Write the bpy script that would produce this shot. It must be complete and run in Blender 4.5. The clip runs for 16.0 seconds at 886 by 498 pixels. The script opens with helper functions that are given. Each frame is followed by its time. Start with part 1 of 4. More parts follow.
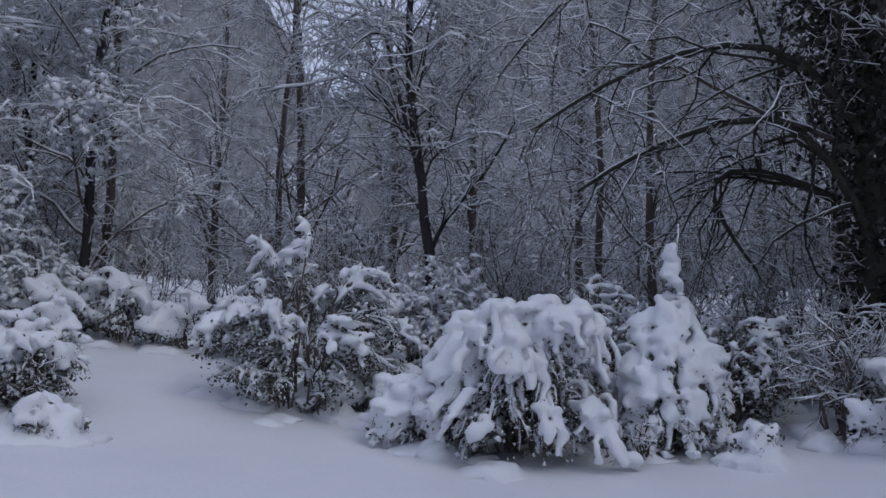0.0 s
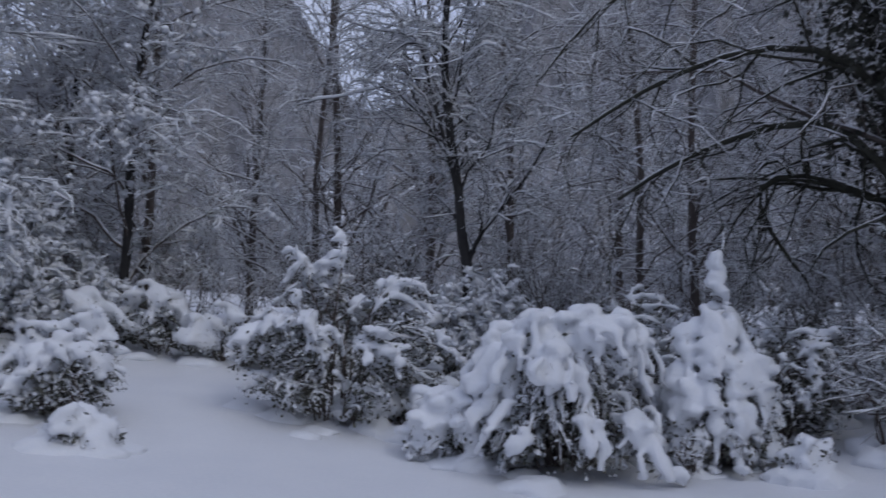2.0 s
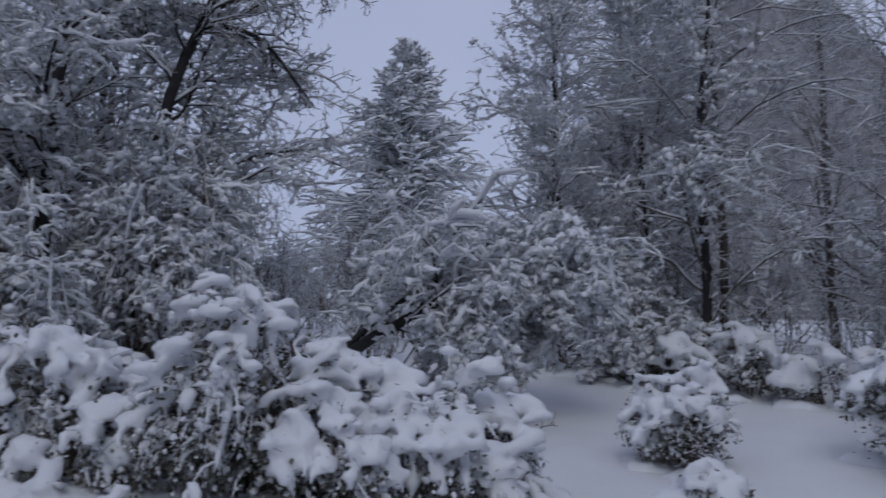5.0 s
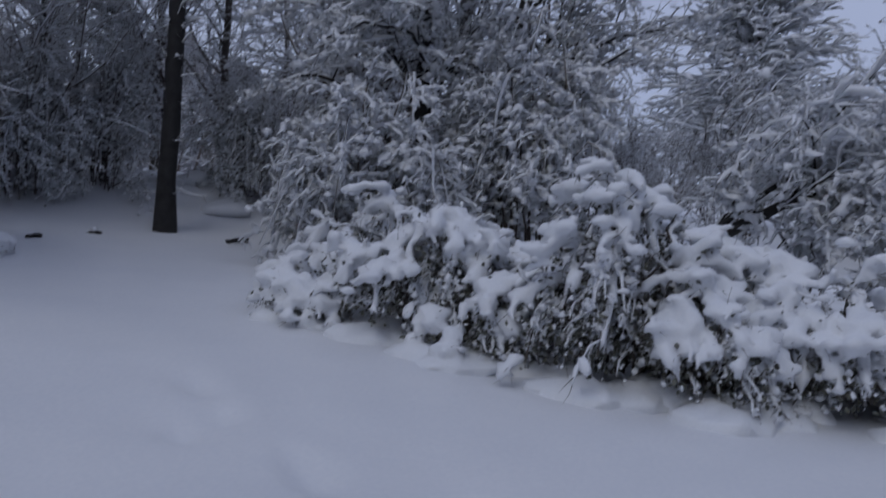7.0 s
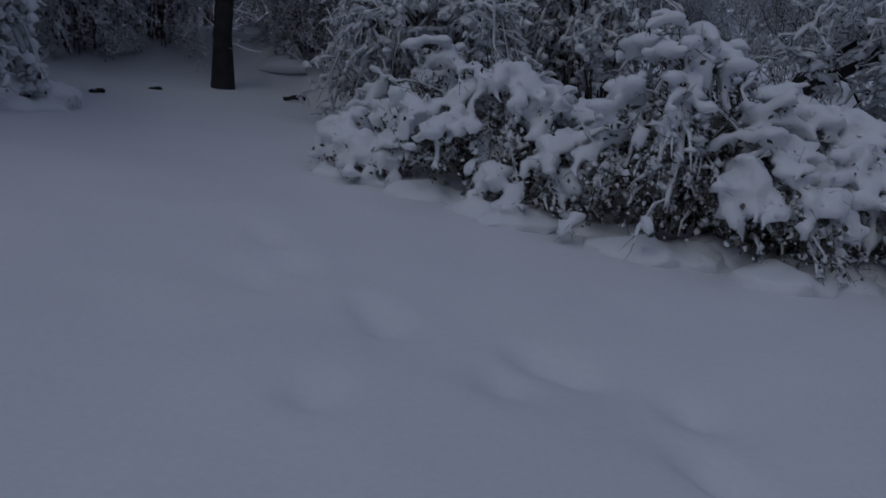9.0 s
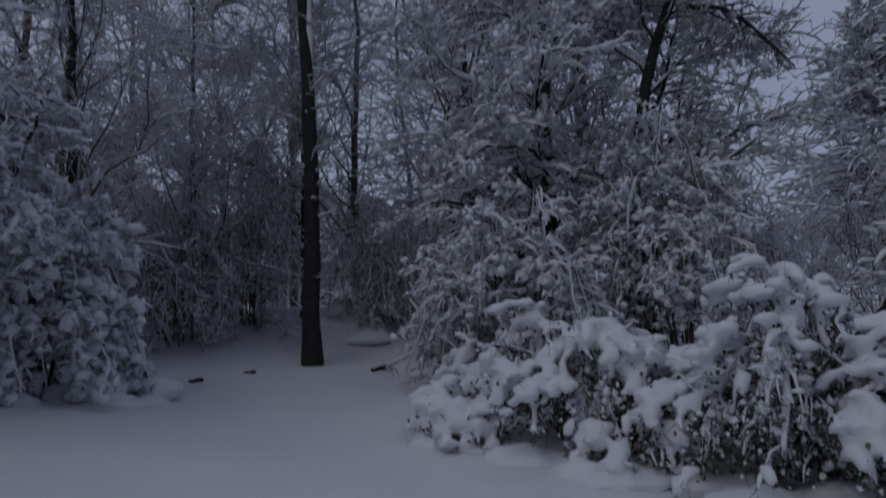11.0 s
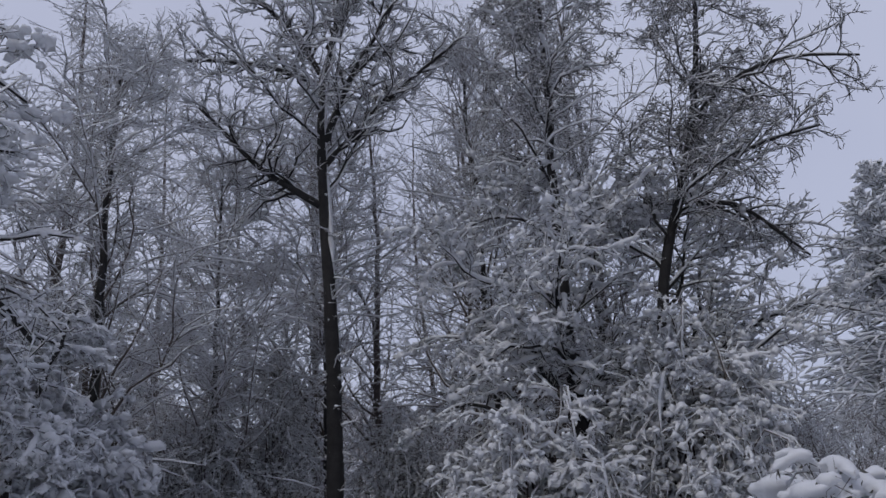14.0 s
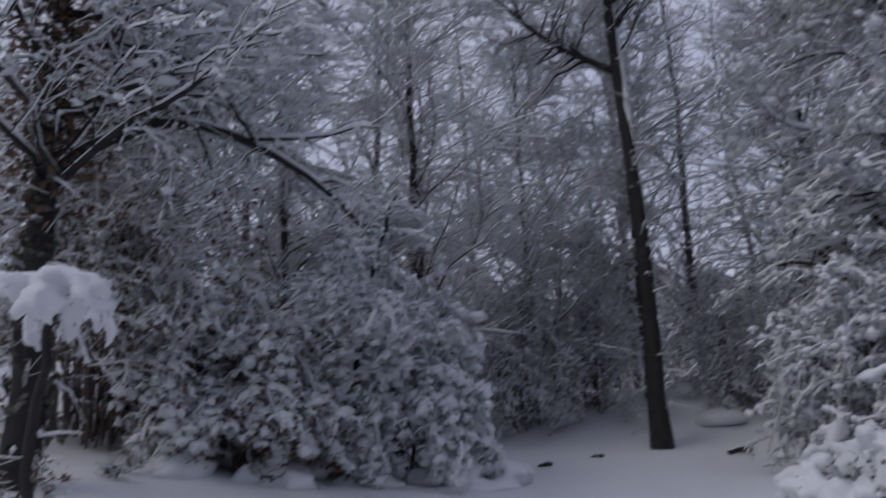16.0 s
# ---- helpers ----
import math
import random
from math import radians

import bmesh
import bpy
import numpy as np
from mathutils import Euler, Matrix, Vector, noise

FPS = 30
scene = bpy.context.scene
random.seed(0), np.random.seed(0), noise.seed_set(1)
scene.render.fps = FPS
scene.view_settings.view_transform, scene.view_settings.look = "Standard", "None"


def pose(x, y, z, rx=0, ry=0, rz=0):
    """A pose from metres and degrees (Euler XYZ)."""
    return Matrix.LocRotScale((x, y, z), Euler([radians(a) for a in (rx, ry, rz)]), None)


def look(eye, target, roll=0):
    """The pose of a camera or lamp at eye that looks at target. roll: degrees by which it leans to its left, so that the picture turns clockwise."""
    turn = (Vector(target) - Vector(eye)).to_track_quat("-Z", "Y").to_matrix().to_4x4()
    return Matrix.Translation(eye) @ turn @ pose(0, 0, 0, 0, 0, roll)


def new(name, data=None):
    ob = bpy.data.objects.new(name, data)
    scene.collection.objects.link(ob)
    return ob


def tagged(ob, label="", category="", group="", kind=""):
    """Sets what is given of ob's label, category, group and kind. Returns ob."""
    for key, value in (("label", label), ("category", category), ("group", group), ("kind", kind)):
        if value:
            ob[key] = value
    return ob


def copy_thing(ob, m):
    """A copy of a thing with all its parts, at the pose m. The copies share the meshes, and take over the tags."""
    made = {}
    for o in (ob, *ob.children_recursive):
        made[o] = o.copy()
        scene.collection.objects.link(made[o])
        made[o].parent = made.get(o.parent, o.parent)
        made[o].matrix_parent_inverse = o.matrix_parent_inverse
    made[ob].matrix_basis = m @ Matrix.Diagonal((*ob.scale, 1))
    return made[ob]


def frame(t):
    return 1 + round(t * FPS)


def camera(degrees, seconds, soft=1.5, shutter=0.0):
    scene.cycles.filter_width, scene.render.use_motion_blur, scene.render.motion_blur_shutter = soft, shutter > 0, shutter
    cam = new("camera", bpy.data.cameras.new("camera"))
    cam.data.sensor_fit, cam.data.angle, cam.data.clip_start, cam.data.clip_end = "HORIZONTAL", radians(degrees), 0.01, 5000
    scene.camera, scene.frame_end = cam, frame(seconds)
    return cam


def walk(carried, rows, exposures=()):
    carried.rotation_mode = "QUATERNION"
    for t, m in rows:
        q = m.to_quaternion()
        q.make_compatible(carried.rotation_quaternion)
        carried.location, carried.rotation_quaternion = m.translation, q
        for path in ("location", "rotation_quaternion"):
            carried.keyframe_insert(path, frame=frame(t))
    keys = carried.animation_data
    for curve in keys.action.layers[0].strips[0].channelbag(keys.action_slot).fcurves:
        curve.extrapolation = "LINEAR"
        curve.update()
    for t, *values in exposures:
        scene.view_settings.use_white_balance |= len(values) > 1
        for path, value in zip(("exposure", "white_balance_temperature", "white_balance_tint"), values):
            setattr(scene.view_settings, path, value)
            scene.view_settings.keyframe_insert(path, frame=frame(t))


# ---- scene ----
cam = camera(56.32, 16.0, soft=1.5, shutter=0.4)
PATH = [
    (0.0, 0.000, -0.001, 1.497, 96.04, -0.98, 0.04),
    (0.5, 0.056, 0.048, 1.494, 96.66, -1.68, 0.16),
    (1.0, 0.090, 0.103, 1.487, 97.26, -2.18, 0.17),
    (1.5, 0.109, 0.142, 1.480, 97.52, -1.50, 0.17),
    (2.0, 0.004, 0.181, 1.454, 97.00, -1.00, 2.66),
    (2.5, -0.084, 0.230, 1.482, 96.95, 0.83, 10.64),
    (3.0, -0.107, 0.073, 1.438, 97.30, 0.65, 17.71),
    (3.5, -0.076, 0.020, 1.492, 95.94, 0.55, 25.27),
    (3.7, -0.109, -0.009, 1.535, 97.06, 0.31, 26.67),
    (5.8, -0.614, -0.316, 1.848, 96.22, -0.48, 49.61),
    (6.0, -0.640, -0.367, 1.830, 95.73, -0.75, 52.21),
    (6.5, -0.718, -0.431, 1.819, 94.09, -1.46, 58.45),
    (7.0, -0.727, -0.486, 1.762, 89.88, -2.44, 62.04),
    (7.5, -0.737, -0.494, 1.690, 83.35, -3.06, 63.66),
    (8.0, -0.746, -0.483, 1.656, 79.08, -4.41, 63.65),
    (8.2, -0.757, -0.484, 1.655, 78.60, -4.31, 63.96),
    (10.3, -0.738, -0.720, 1.800, 88.02, 0.29, 70.63),
    (10.5, -0.747, -0.697, 1.795, 90.24, 0.66, 70.64),
    (11.0, -0.752, -0.709, 1.819, 97.65, 2.54, 70.91),
    (11.5, -0.743, -0.725, 1.839, 103.04, 3.37, 70.67),
    (12.0, -0.739, -0.721, 1.835, 105.37, 3.79, 70.06),
    (12.5, -0.734, -0.721, 1.840, 105.90, 3.54, 69.44),
    (13.0, -0.798, -0.715, 1.846, 108.74, 3.56, 72.21),
    (13.5, -0.821, -0.718, 1.846, 111.69, 3.98, 72.37),
    (14.0, -0.823, -0.705, 1.840, 111.75, 4.50, 72.95),
    (14.5, -0.878, -0.699, 1.844, 111.88, 4.32, 76.61),
    (15.0, -0.894, -0.657, 1.804, 111.70, 4.14, 82.72),
    (15.5, -0.884, -0.630, 1.774, 109.62, 4.80, 87.37),
    (16.0, -0.922, -0.643, 1.735, 104.73, 3.12, 94.45),
]
EXPOSURES = [(0.0, 0.18, 6200, 8), (3.5, 0.13, 6200, 8), (6.0, -0.2, 6250, 8), (6.5, -0.24, 6200, 8), (7.0, -0.18, 6100, 8), (8.0, -0.77, 5950, 7), (10.5, -1.18, 6000, 7), (11.0, -0.86, 6250, 8), (11.5, -0.5, 6400, 8), (12.0, -0.21, 6600, 9), (13.0, 0.1, 6750, 8), (14.0, 0.16, 6750, 8), (15.0, 0.08, 6750, 8), (15.5, 0.0, 6750, 8), (16.0, 0.08, 6750, 9)]
walk(cam, [(t, pose(x, y, z, rx, ry, rz)) for t, x, y, z, rx, ry, rz in PATH], EXPOSURES)

# ---- light: an overcast winter evening ----
world = bpy.data.worlds.new("overcast_sky")
scene.world = world
world.use_nodes = True
wn, wl = world.node_tree.nodes, world.node_tree.links
wn.clear()
sky = wn.new("ShaderNodeTexSky")
sky.sky_type, sky.sun_disc = "NISHITA", False
sky.sun_elevation, sky.sun_rotation = radians(22), radians(150)
sky_strength = wn.new("ShaderNodeVectorMath")
sky_strength.operation = "SCALE"
sky_strength.inputs["Scale"].default_value = 0.06
coord = wn.new("ShaderNodeTexCoord")
cloud = wn.new("ShaderNodeTexNoise")
cloud.inputs["Scale"].default_value, cloud.inputs["Detail"].default_value = 2.2, 3.0
ramp = wn.new("ShaderNodeValToRGB")
ramp.color_ramp.elements[0].position, ramp.color_ramp.elements[0].color = 0.3, (0.40, 0.435, 0.62, 1)
ramp.color_ramp.elements[1].position, ramp.color_ramp.elements[1].color = 0.75, (0.50, 0.535, 0.71, 1)
mix = wn.new("ShaderNodeMix")
mix.data_type = "RGBA"
mix.inputs["Factor"].default_value = 0.85
back, out = wn.new("ShaderNodeBackground"), wn.new("ShaderNodeOutputWorld")
wl.new(coord.outputs["Generated"], cloud.inputs["Vector"])
wl.new(cloud.outputs["Fac"], ramp.inputs["Fac"])
wl.new(sky.outputs["Color"], sky_strength.inputs[0])
wl.new(sky_strength.outputs["Vector"], mix.inputs["A"])
wl.new(ramp.outputs["Color"], mix.inputs["B"])
wl.new(mix.outputs["Result"], back.inputs["Color"])
wl.new(back.outputs["Background"], out.inputs["Surface"])
back.inputs["Strength"].default_value = 1.0

sun = new("sun", bpy.data.lights.new("sun", "SUN"))
sun.data.energy, sun.data.angle, sun.data.color = 0.5, radians(30), (1.0, 0.95, 0.9)
sun.matrix_basis = look((0, 0, 30), (-10, 12, 14))


# ---- materials ----
def material(name, low, high, scale, rough, bump=0.2, fine=60.0, random_tint=0.0):
    """Two colours mixed by broad and fine noise, with fine relief."""
    mat = bpy.data.materials.new(name)
    mat.use_nodes = True
    n, l = mat.node_tree.nodes, mat.node_tree.links
    shader = n["Principled BSDF"]
    where = n.new("ShaderNodeNewGeometry")
    broad, grain = n.new("ShaderNodeTexNoise"), n.new("ShaderNodeTexNoise")
    broad.inputs["Scale"].default_value, broad.inputs["Detail"].default_value = scale, 4.0
    grain.inputs["Scale"].default_value, grain.inputs["Detail"].default_value = fine, 3.0
    for node in (broad, grain):
        l.new(where.outputs["Position"], node.inputs["Vector"])
    both = n.new("ShaderNodeMath")
    both.operation = "MULTIPLY_ADD"
    both.inputs[1].default_value = 0.45
    l.new(grain.outputs["Fac"], both.inputs[0])
    half = n.new("ShaderNodeMath")
    half.operation = "MULTIPLY"
    half.inputs[1].default_value = 0.6
    l.new(broad.outputs["Fac"], half.inputs[0])
    l.new(half.outputs[0], both.inputs[2])
    colour = n.new("ShaderNodeValToRGB")
    a, b = colour.color_ramp.elements
    a.position, b.position = 0.35, 0.68
    a.color, b.color = (*low, 1), (*high, 1)
    l.new(both.outputs[0], colour.inputs["Fac"])
    if random_tint:
        info, tint = n.new("ShaderNodeNewGeometry"), n.new("ShaderNodeHueSaturation")
        value = n.new("ShaderNodeMapRange")
        value.inputs["To Min"].default_value, value.inputs["To Max"].default_value = 1 - random_tint, 1 + random_tint
        l.new(info.outputs["Random Per Island"], value.inputs["Value"])
        l.new(value.outputs["Result"], tint.inputs["Value"])
        l.new(colour.outputs["Color"], tint.inputs["Color"])
        l.new(tint.outputs["Color"], shader.inputs["Base Color"])
    else:
        l.new(colour.outputs["Color"], shader.inputs["Base Color"])
    relief = n.new("ShaderNodeBump")
    relief.inputs["Strength"].default_value, relief.inputs["Distance"].default_value = bump, 0.02
    l.new(both.outputs[0], relief.inputs["Height"])
    l.new(relief.outputs["Normal"], shader.inputs["Normal"])
    shader.inputs["Roughness"].default_value = rough
    return mat


SNOW = material("fresh_snow", (0.75, 0.775, 0.82), (0.84, 0.855, 0.88), 3.0, 0.65, 0.25, 45.0)
GROUND_SNOW = material("ground_snow", (0.74, 0.76, 0.80), (0.82, 0.83, 0.85), 0.7, 0.6, 0.12, 30.0)
BARK = material("wet_bark", (0.012, 0.0115, 0.012), (0.036, 0.034, 0.034), 6.0, 0.85, 0.6, 55.0)
MOSSY = material("mossy_bark", (0.010, 0.010, 0.008), (0.040, 0.040, 0.026), 4.0, 0.85, 0.6, 50.0)
# TWIG and LEAF are paler than bare wood and leaves, with some haze painted in
TWIG = material("bare_twig", (0.048, 0.040, 0.037), (0.125, 0.102, 0.090), 8.0, 0.8, 0.3, 60.0)
LEAF = material("evergreen_leaf", (0.045, 0.050, 0.040), (0.120, 0.120, 0.098), 5.0, 0.5, 0.1, 40.0, 0.3)
# darker than LEAF: the shade within the old tree's crown is in this colour
SHADED_LEAF = material("shaded_leaf", (0.010, 0.012, 0.009), (0.034, 0.036, 0.026), 5.0, 0.5, 0.1, 40.0, 0.3)
BROWN_LEAF = material("withered_leaf", (0.075, 0.040, 0.028), (0.17, 0.092, 0.060), 5.0, 0.7, 0.1, 40.0, 0.3)
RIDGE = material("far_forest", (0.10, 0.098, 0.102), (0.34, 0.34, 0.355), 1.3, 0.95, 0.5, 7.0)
NEEDLE = material("frosted_needles", (0.03, 0.04, 0.035), (0.09, 0.10, 0.09), 5.0, 0.6, 0.1, 40.0, 0.2)


# ---- geometry helpers ----
def unit(v):
    return v / np.maximum(np.linalg.norm(v, axis=-1, keepdims=True), 1e-9)


def soft(v):
    return np.log1p(np.exp(np.clip(v, -30, 30)))


def rise(x, y):
    """The height of the snow-covered ground without its small bumps."""
    x, y = np.asarray(x, float), np.asarray(y, float)
    z = 0.125 * soft(-x) + 0.10 * soft(x - 1.2) + 0.11 * soft(y - 8.0) - 0.12 * math.log(2)
    z = z + 0.30 * soft(-y - 2.0) / (1 + np.exp(x + 5.0))
    # a bank behind the straight dark trunk
    z = z + 1.1 / (1 + np.exp(np.clip((x + 17.6) / 0.55, -30, 30))) / (1 + np.exp(np.clip(y - 7.0, -30, 30)))
    return 6.0 * np.tanh(z / 6.0)


class Soup:
    """Rings of quads gathered into one mesh."""

    def __init__(self):
        self.verts, self.quads, self.count = [], [], 0

    def rings(self, v):
        """v: tubes x rings x sides x 3."""
        n, m, s, _ = v.shape
        if not n:
            return self
        base = self.count + (np.arange(n) * m * s)[:, None, None]
        ring, side = np.arange(m - 1)[None, :, None] * s, np.arange(s)[None, None, :]
        nxt = (side + 1) % s
        q = np.stack([base + ring + side, base + ring + nxt, base + ring + s + nxt, base + ring + s + side], -1)
        self.verts.append(v.reshape(-1, 3))
        self.quads.append(q.reshape(-1, 4))
        self.count += n * m * s
        return self

    def cards(self, v):
        """v: leaves x 4 x 3."""
        if len(v):
            self.quads.append(self.count + np.arange(len(v) * 4).reshape(-1, 4))
            self.verts.append(v.reshape(-1, 3))
            self.count += len(v) * 4
        return self

    def mesh(self, name, mat):
        v, q = np.concatenate(self.verts), np.concatenate(self.quads)
        me = bpy.data.meshes.new(name)
        me.vertices.add(len(v))
        me.vertices.foreach_set("co", v.astype(np.float32).ravel())
        me.loops.add(len(q) * 4)
        me.loops.foreach_set("vertex_index", q.astype(np.int32).ravel())
        me.polygons.add(len(q))
        me.polygons.foreach_set("loop_start", np.arange(0, len(q) * 4, 4, dtype=np.int32))
        me.polygons.foreach_set("use_smooth", np.ones(len(q), bool))
        me.materials.append(mat)
        me.update(calc_edges=True)
        return me


def axes(p):
    t = unit(np.gradient(p, axis=1))
    upright = np.abs(t[..., 2]).mean(1) > 0.72
    ref = np.where(upright[:, None, None], np.array([0.3, 0.95, 0.0]), np.array([0.0, 0.0, 1.0]))
    u = np.cross(t, ref)
    flat = np.linalg.norm(u, axis=-1, keepdims=True) < 0.05
    u = unit(np.where(flat, np.array([1.0, 0.0, 0.0]), u))
    return t, u, np.cross(u, t)


def tube(soup, p, r, sides):
    """Round stems along the lines p (n x m x 3) with radii r (n x m)."""
    if not len(p):
        return soup
    t, u, v = axes(p)
    a = np.linspace(0, 2 * np.pi, sides, endpoint=False)
    ring = np.cos(a)[:, None] * u[:, :, None] + np.sin(a)[:, None] * v[:, :, None]
    return soup.rings(p[:, :, None] + r[:, :, None, None] * ring)


def snow_on(soup, rng, p, r, depth, sides=4, rough=0.12, steep=0.75, closed=False):
    """Lumpy snow lying along the upper side of stems; less of it where they stand upright."""
    if not len(p):
        return soup
    if closed:
        p = np.concatenate([p[:, :1], p[:, :1] * 0.8 + p[:, 1:2] * 0.2, p[:, 1:-1], p[:, -1:] * 0.8 + p[:, -2:-1] * 0.2, p[:, -1:]], 1)
        r = np.concatenate([r[:, :1], r[:, :1], r[:, 1:-1], r[:, -1:], r[:, -1:]], 1)
    t, u, v = axes(p)
    n, m, _ = p.shape
    lie = 1 - steep * t[..., 2] ** 2
    s = depth * lie * rng.uniform(0.5, 1.4, (n, m)) * rng.uniform(0.6, 1.4, (n, 1))
    end = np.ones(m)
    end[0], end[-1] = (0.02, 0.02) if closed else (0.45, 0.35)
    s = s * end
    a = np.linspace(0, 2 * np.pi, sides, endpoint=False) + np.pi / sides
    ring = (np.cos(a) * 1.05)[:, None] * u[:, :, None] + (np.sin(a) * 0.8)[:, None] * v[:, :, None]
    centre = p + v * (r * 0.7 + s * 0.42)[..., None]
    ring = ring * (1 + rng.normal(0, rough, (n, m, sides, 1)))
    return soup.rings(centre[:, :, None] + s[:, :, None, None] * ring)


def clumps(soup, rng, c, size, sides=6, flat=1.0):
    """Rounded cushions of snow at the places c."""
    n = len(c)
    if not n:
        return soup
    h = np.array([-0.55, -0.25, 0.30, 0.68, 0.82])
    w = np.array([0.003, 1.00, 0.95, 0.50, 0.003])
    s = size * rng.uniform(0.5, 1.4, (n, 1, 1, 1))
    a = np.linspace(0, 2 * np.pi, sides, endpoint=False) + rng.uniform(0, 6.28, (n, 1))
    ring = np.zeros((n, len(h), sides, 3))
    ring[..., 0] = w[None, :, None] * np.cos(a)[:, None] * rng.uniform(0.8, 1.4, (n, 1, 1))
    ring[..., 1] = w[None, :, None] * np.sin(a)[:, None] * rng.uniform(0.8, 1.4, (n, 1, 1))
    ring[..., 2] = h[None, :, None]
    ring += rng.normal(0, 0.12, ring.shape) * (w > 0.1)[None, :, None, None]
    ring[..., 2] *= flat
    return soup.rings(c[:, None, None] + s * ring)


def pads(soup, rng, c, size):
    """Many small tufts of snow at the places c."""
    n = len(c)
    if not n:
        return soup
    h, w = np.array([-0.7, 0.0, 0.75]), np.array([0.25, 1.0, 0.15])
    a = np.linspace(0, 2 * np.pi, 4, endpoint=False) + rng.uniform(0, 6.28, (n, 1))
    ring = np.zeros((n, 3, 4, 3))
    ring[..., 0] = w[None, :, None] * np.cos(a)[:, None] * rng.uniform(0.7, 1.5, (n, 1, 1))
    ring[..., 1] = w[None, :, None] * np.sin(a)[:, None] * rng.uniform(0.7, 1.5, (n, 1, 1))
    ring[..., 2] = h[None, :, None]
    ring += rng.normal(0, 0.28, ring.shape)
    return soup.rings(c[:, None, None] + size * rng.uniform(0.5, 1.5, (n, 1, 1, 1)) * ring)


def grow(rng, s, d, length, r, n, wig, droop, tip=0.3):
    """Lets stems grow from s along d: lines and radii."""
    p = np.zeros((len(s), n + 1, 3))
    p[:, 0] = s
    d = unit(d)
    for i in range(1, n + 1):
        d = d + rng.normal(0, wig, d.shape)
        d[:, 2] -= droop * i / n
        d = unit(d)
        p[:, i] = p[:, i - 1] + d * (length / n)[:, None]
    return p, r[:, None] * np.linspace(1, tip, n + 1)


def fork(rng, p, r, root, k, lo, hi, angle, ratio, thin, flat=0.6, lift=0.0):
    """The starts of k side shoots on each stem."""
    n, m, _ = p.shape
    idx = np.repeat(np.arange(n), k)
    u = lo + (hi - lo) * np.clip((np.tile(np.arange(k), n) + rng.uniform(0, 1, n * k)) / k, 0, 1)
    f = u * (m - 1)
    i = np.minimum(f.astype(int), m - 2)
    w = (f - i)[:, None]
    s = p[idx, i] * (1 - w) + p[idx, i + 1] * w
    t = unit(p[idx, i + 1] - p[idx, i])
    v = rng.normal(0, 1, s.shape)
    v -= (v * t).sum(1, keepdims=True) * t
    v[:, 2] = v[:, 2] * flat + lift
    v = unit(v)
    a = (angle * rng.uniform(0.65, 1.35, len(idx)))[:, None]
    length = np.linalg.norm(np.diff(p, axis=1), axis=2).sum(1)[idx]
    rad = r[idx, i] * (1 - w[:, 0]) + r[idx, i + 1] * w[:, 0]
    return s, np.cos(a) * t + np.sin(a) * v, length * ratio * (1.1 - 0.6 * u) * rng.uniform(0.6, 1.35, len(idx)), rad * thin, root[idx]


def along(points, n):
    """n + 1 places evenly along a smooth line through the points."""
    pts = np.array(points, float)
    far = np.r_[0, np.cumsum(np.linalg.norm(np.diff(pts, axis=0), axis=1))]
    at = np.linspace(0, far[-1], n + 1)
    line = np.stack([np.interp(at, far, pts[:, k]) for k in range(3)], 1)
    for _ in range(2):
        line[1:-1] = 0.25 * line[:-2] + 0.5 * line[1:-1] + 0.25 * line[2:]
    return line


def leaf_cards(rng, at, size):
    """Small pointed leaves at the places, turned every way and slightly folded."""
    a, b = unit(rng.normal(0, 1, at.shape)), unit(rng.normal(0, 1, at.shape))
    b = unit(np.cross(a, b))
    c = np.cross(a, b) * size * 0.15
    w = size * rng.uniform(0.6, 1.3, (len(at), 1))
    return np.stack([at - a * w, at - b * w * 0.62 + a * w * 0.1 + c, at + a * w, at + b * w * 0.62 + a * w * 0.1 + c], 1)


def part(name, me, parent, label="", kind=""):
    ob = new(name, me)
    ob.parent = parent
    return tagged(ob, label, kind=kind)


def thing(name, at, label, category, group=""):
    ob = new(name)
    ob.location = at
    return tagged(ob, label, category, group)


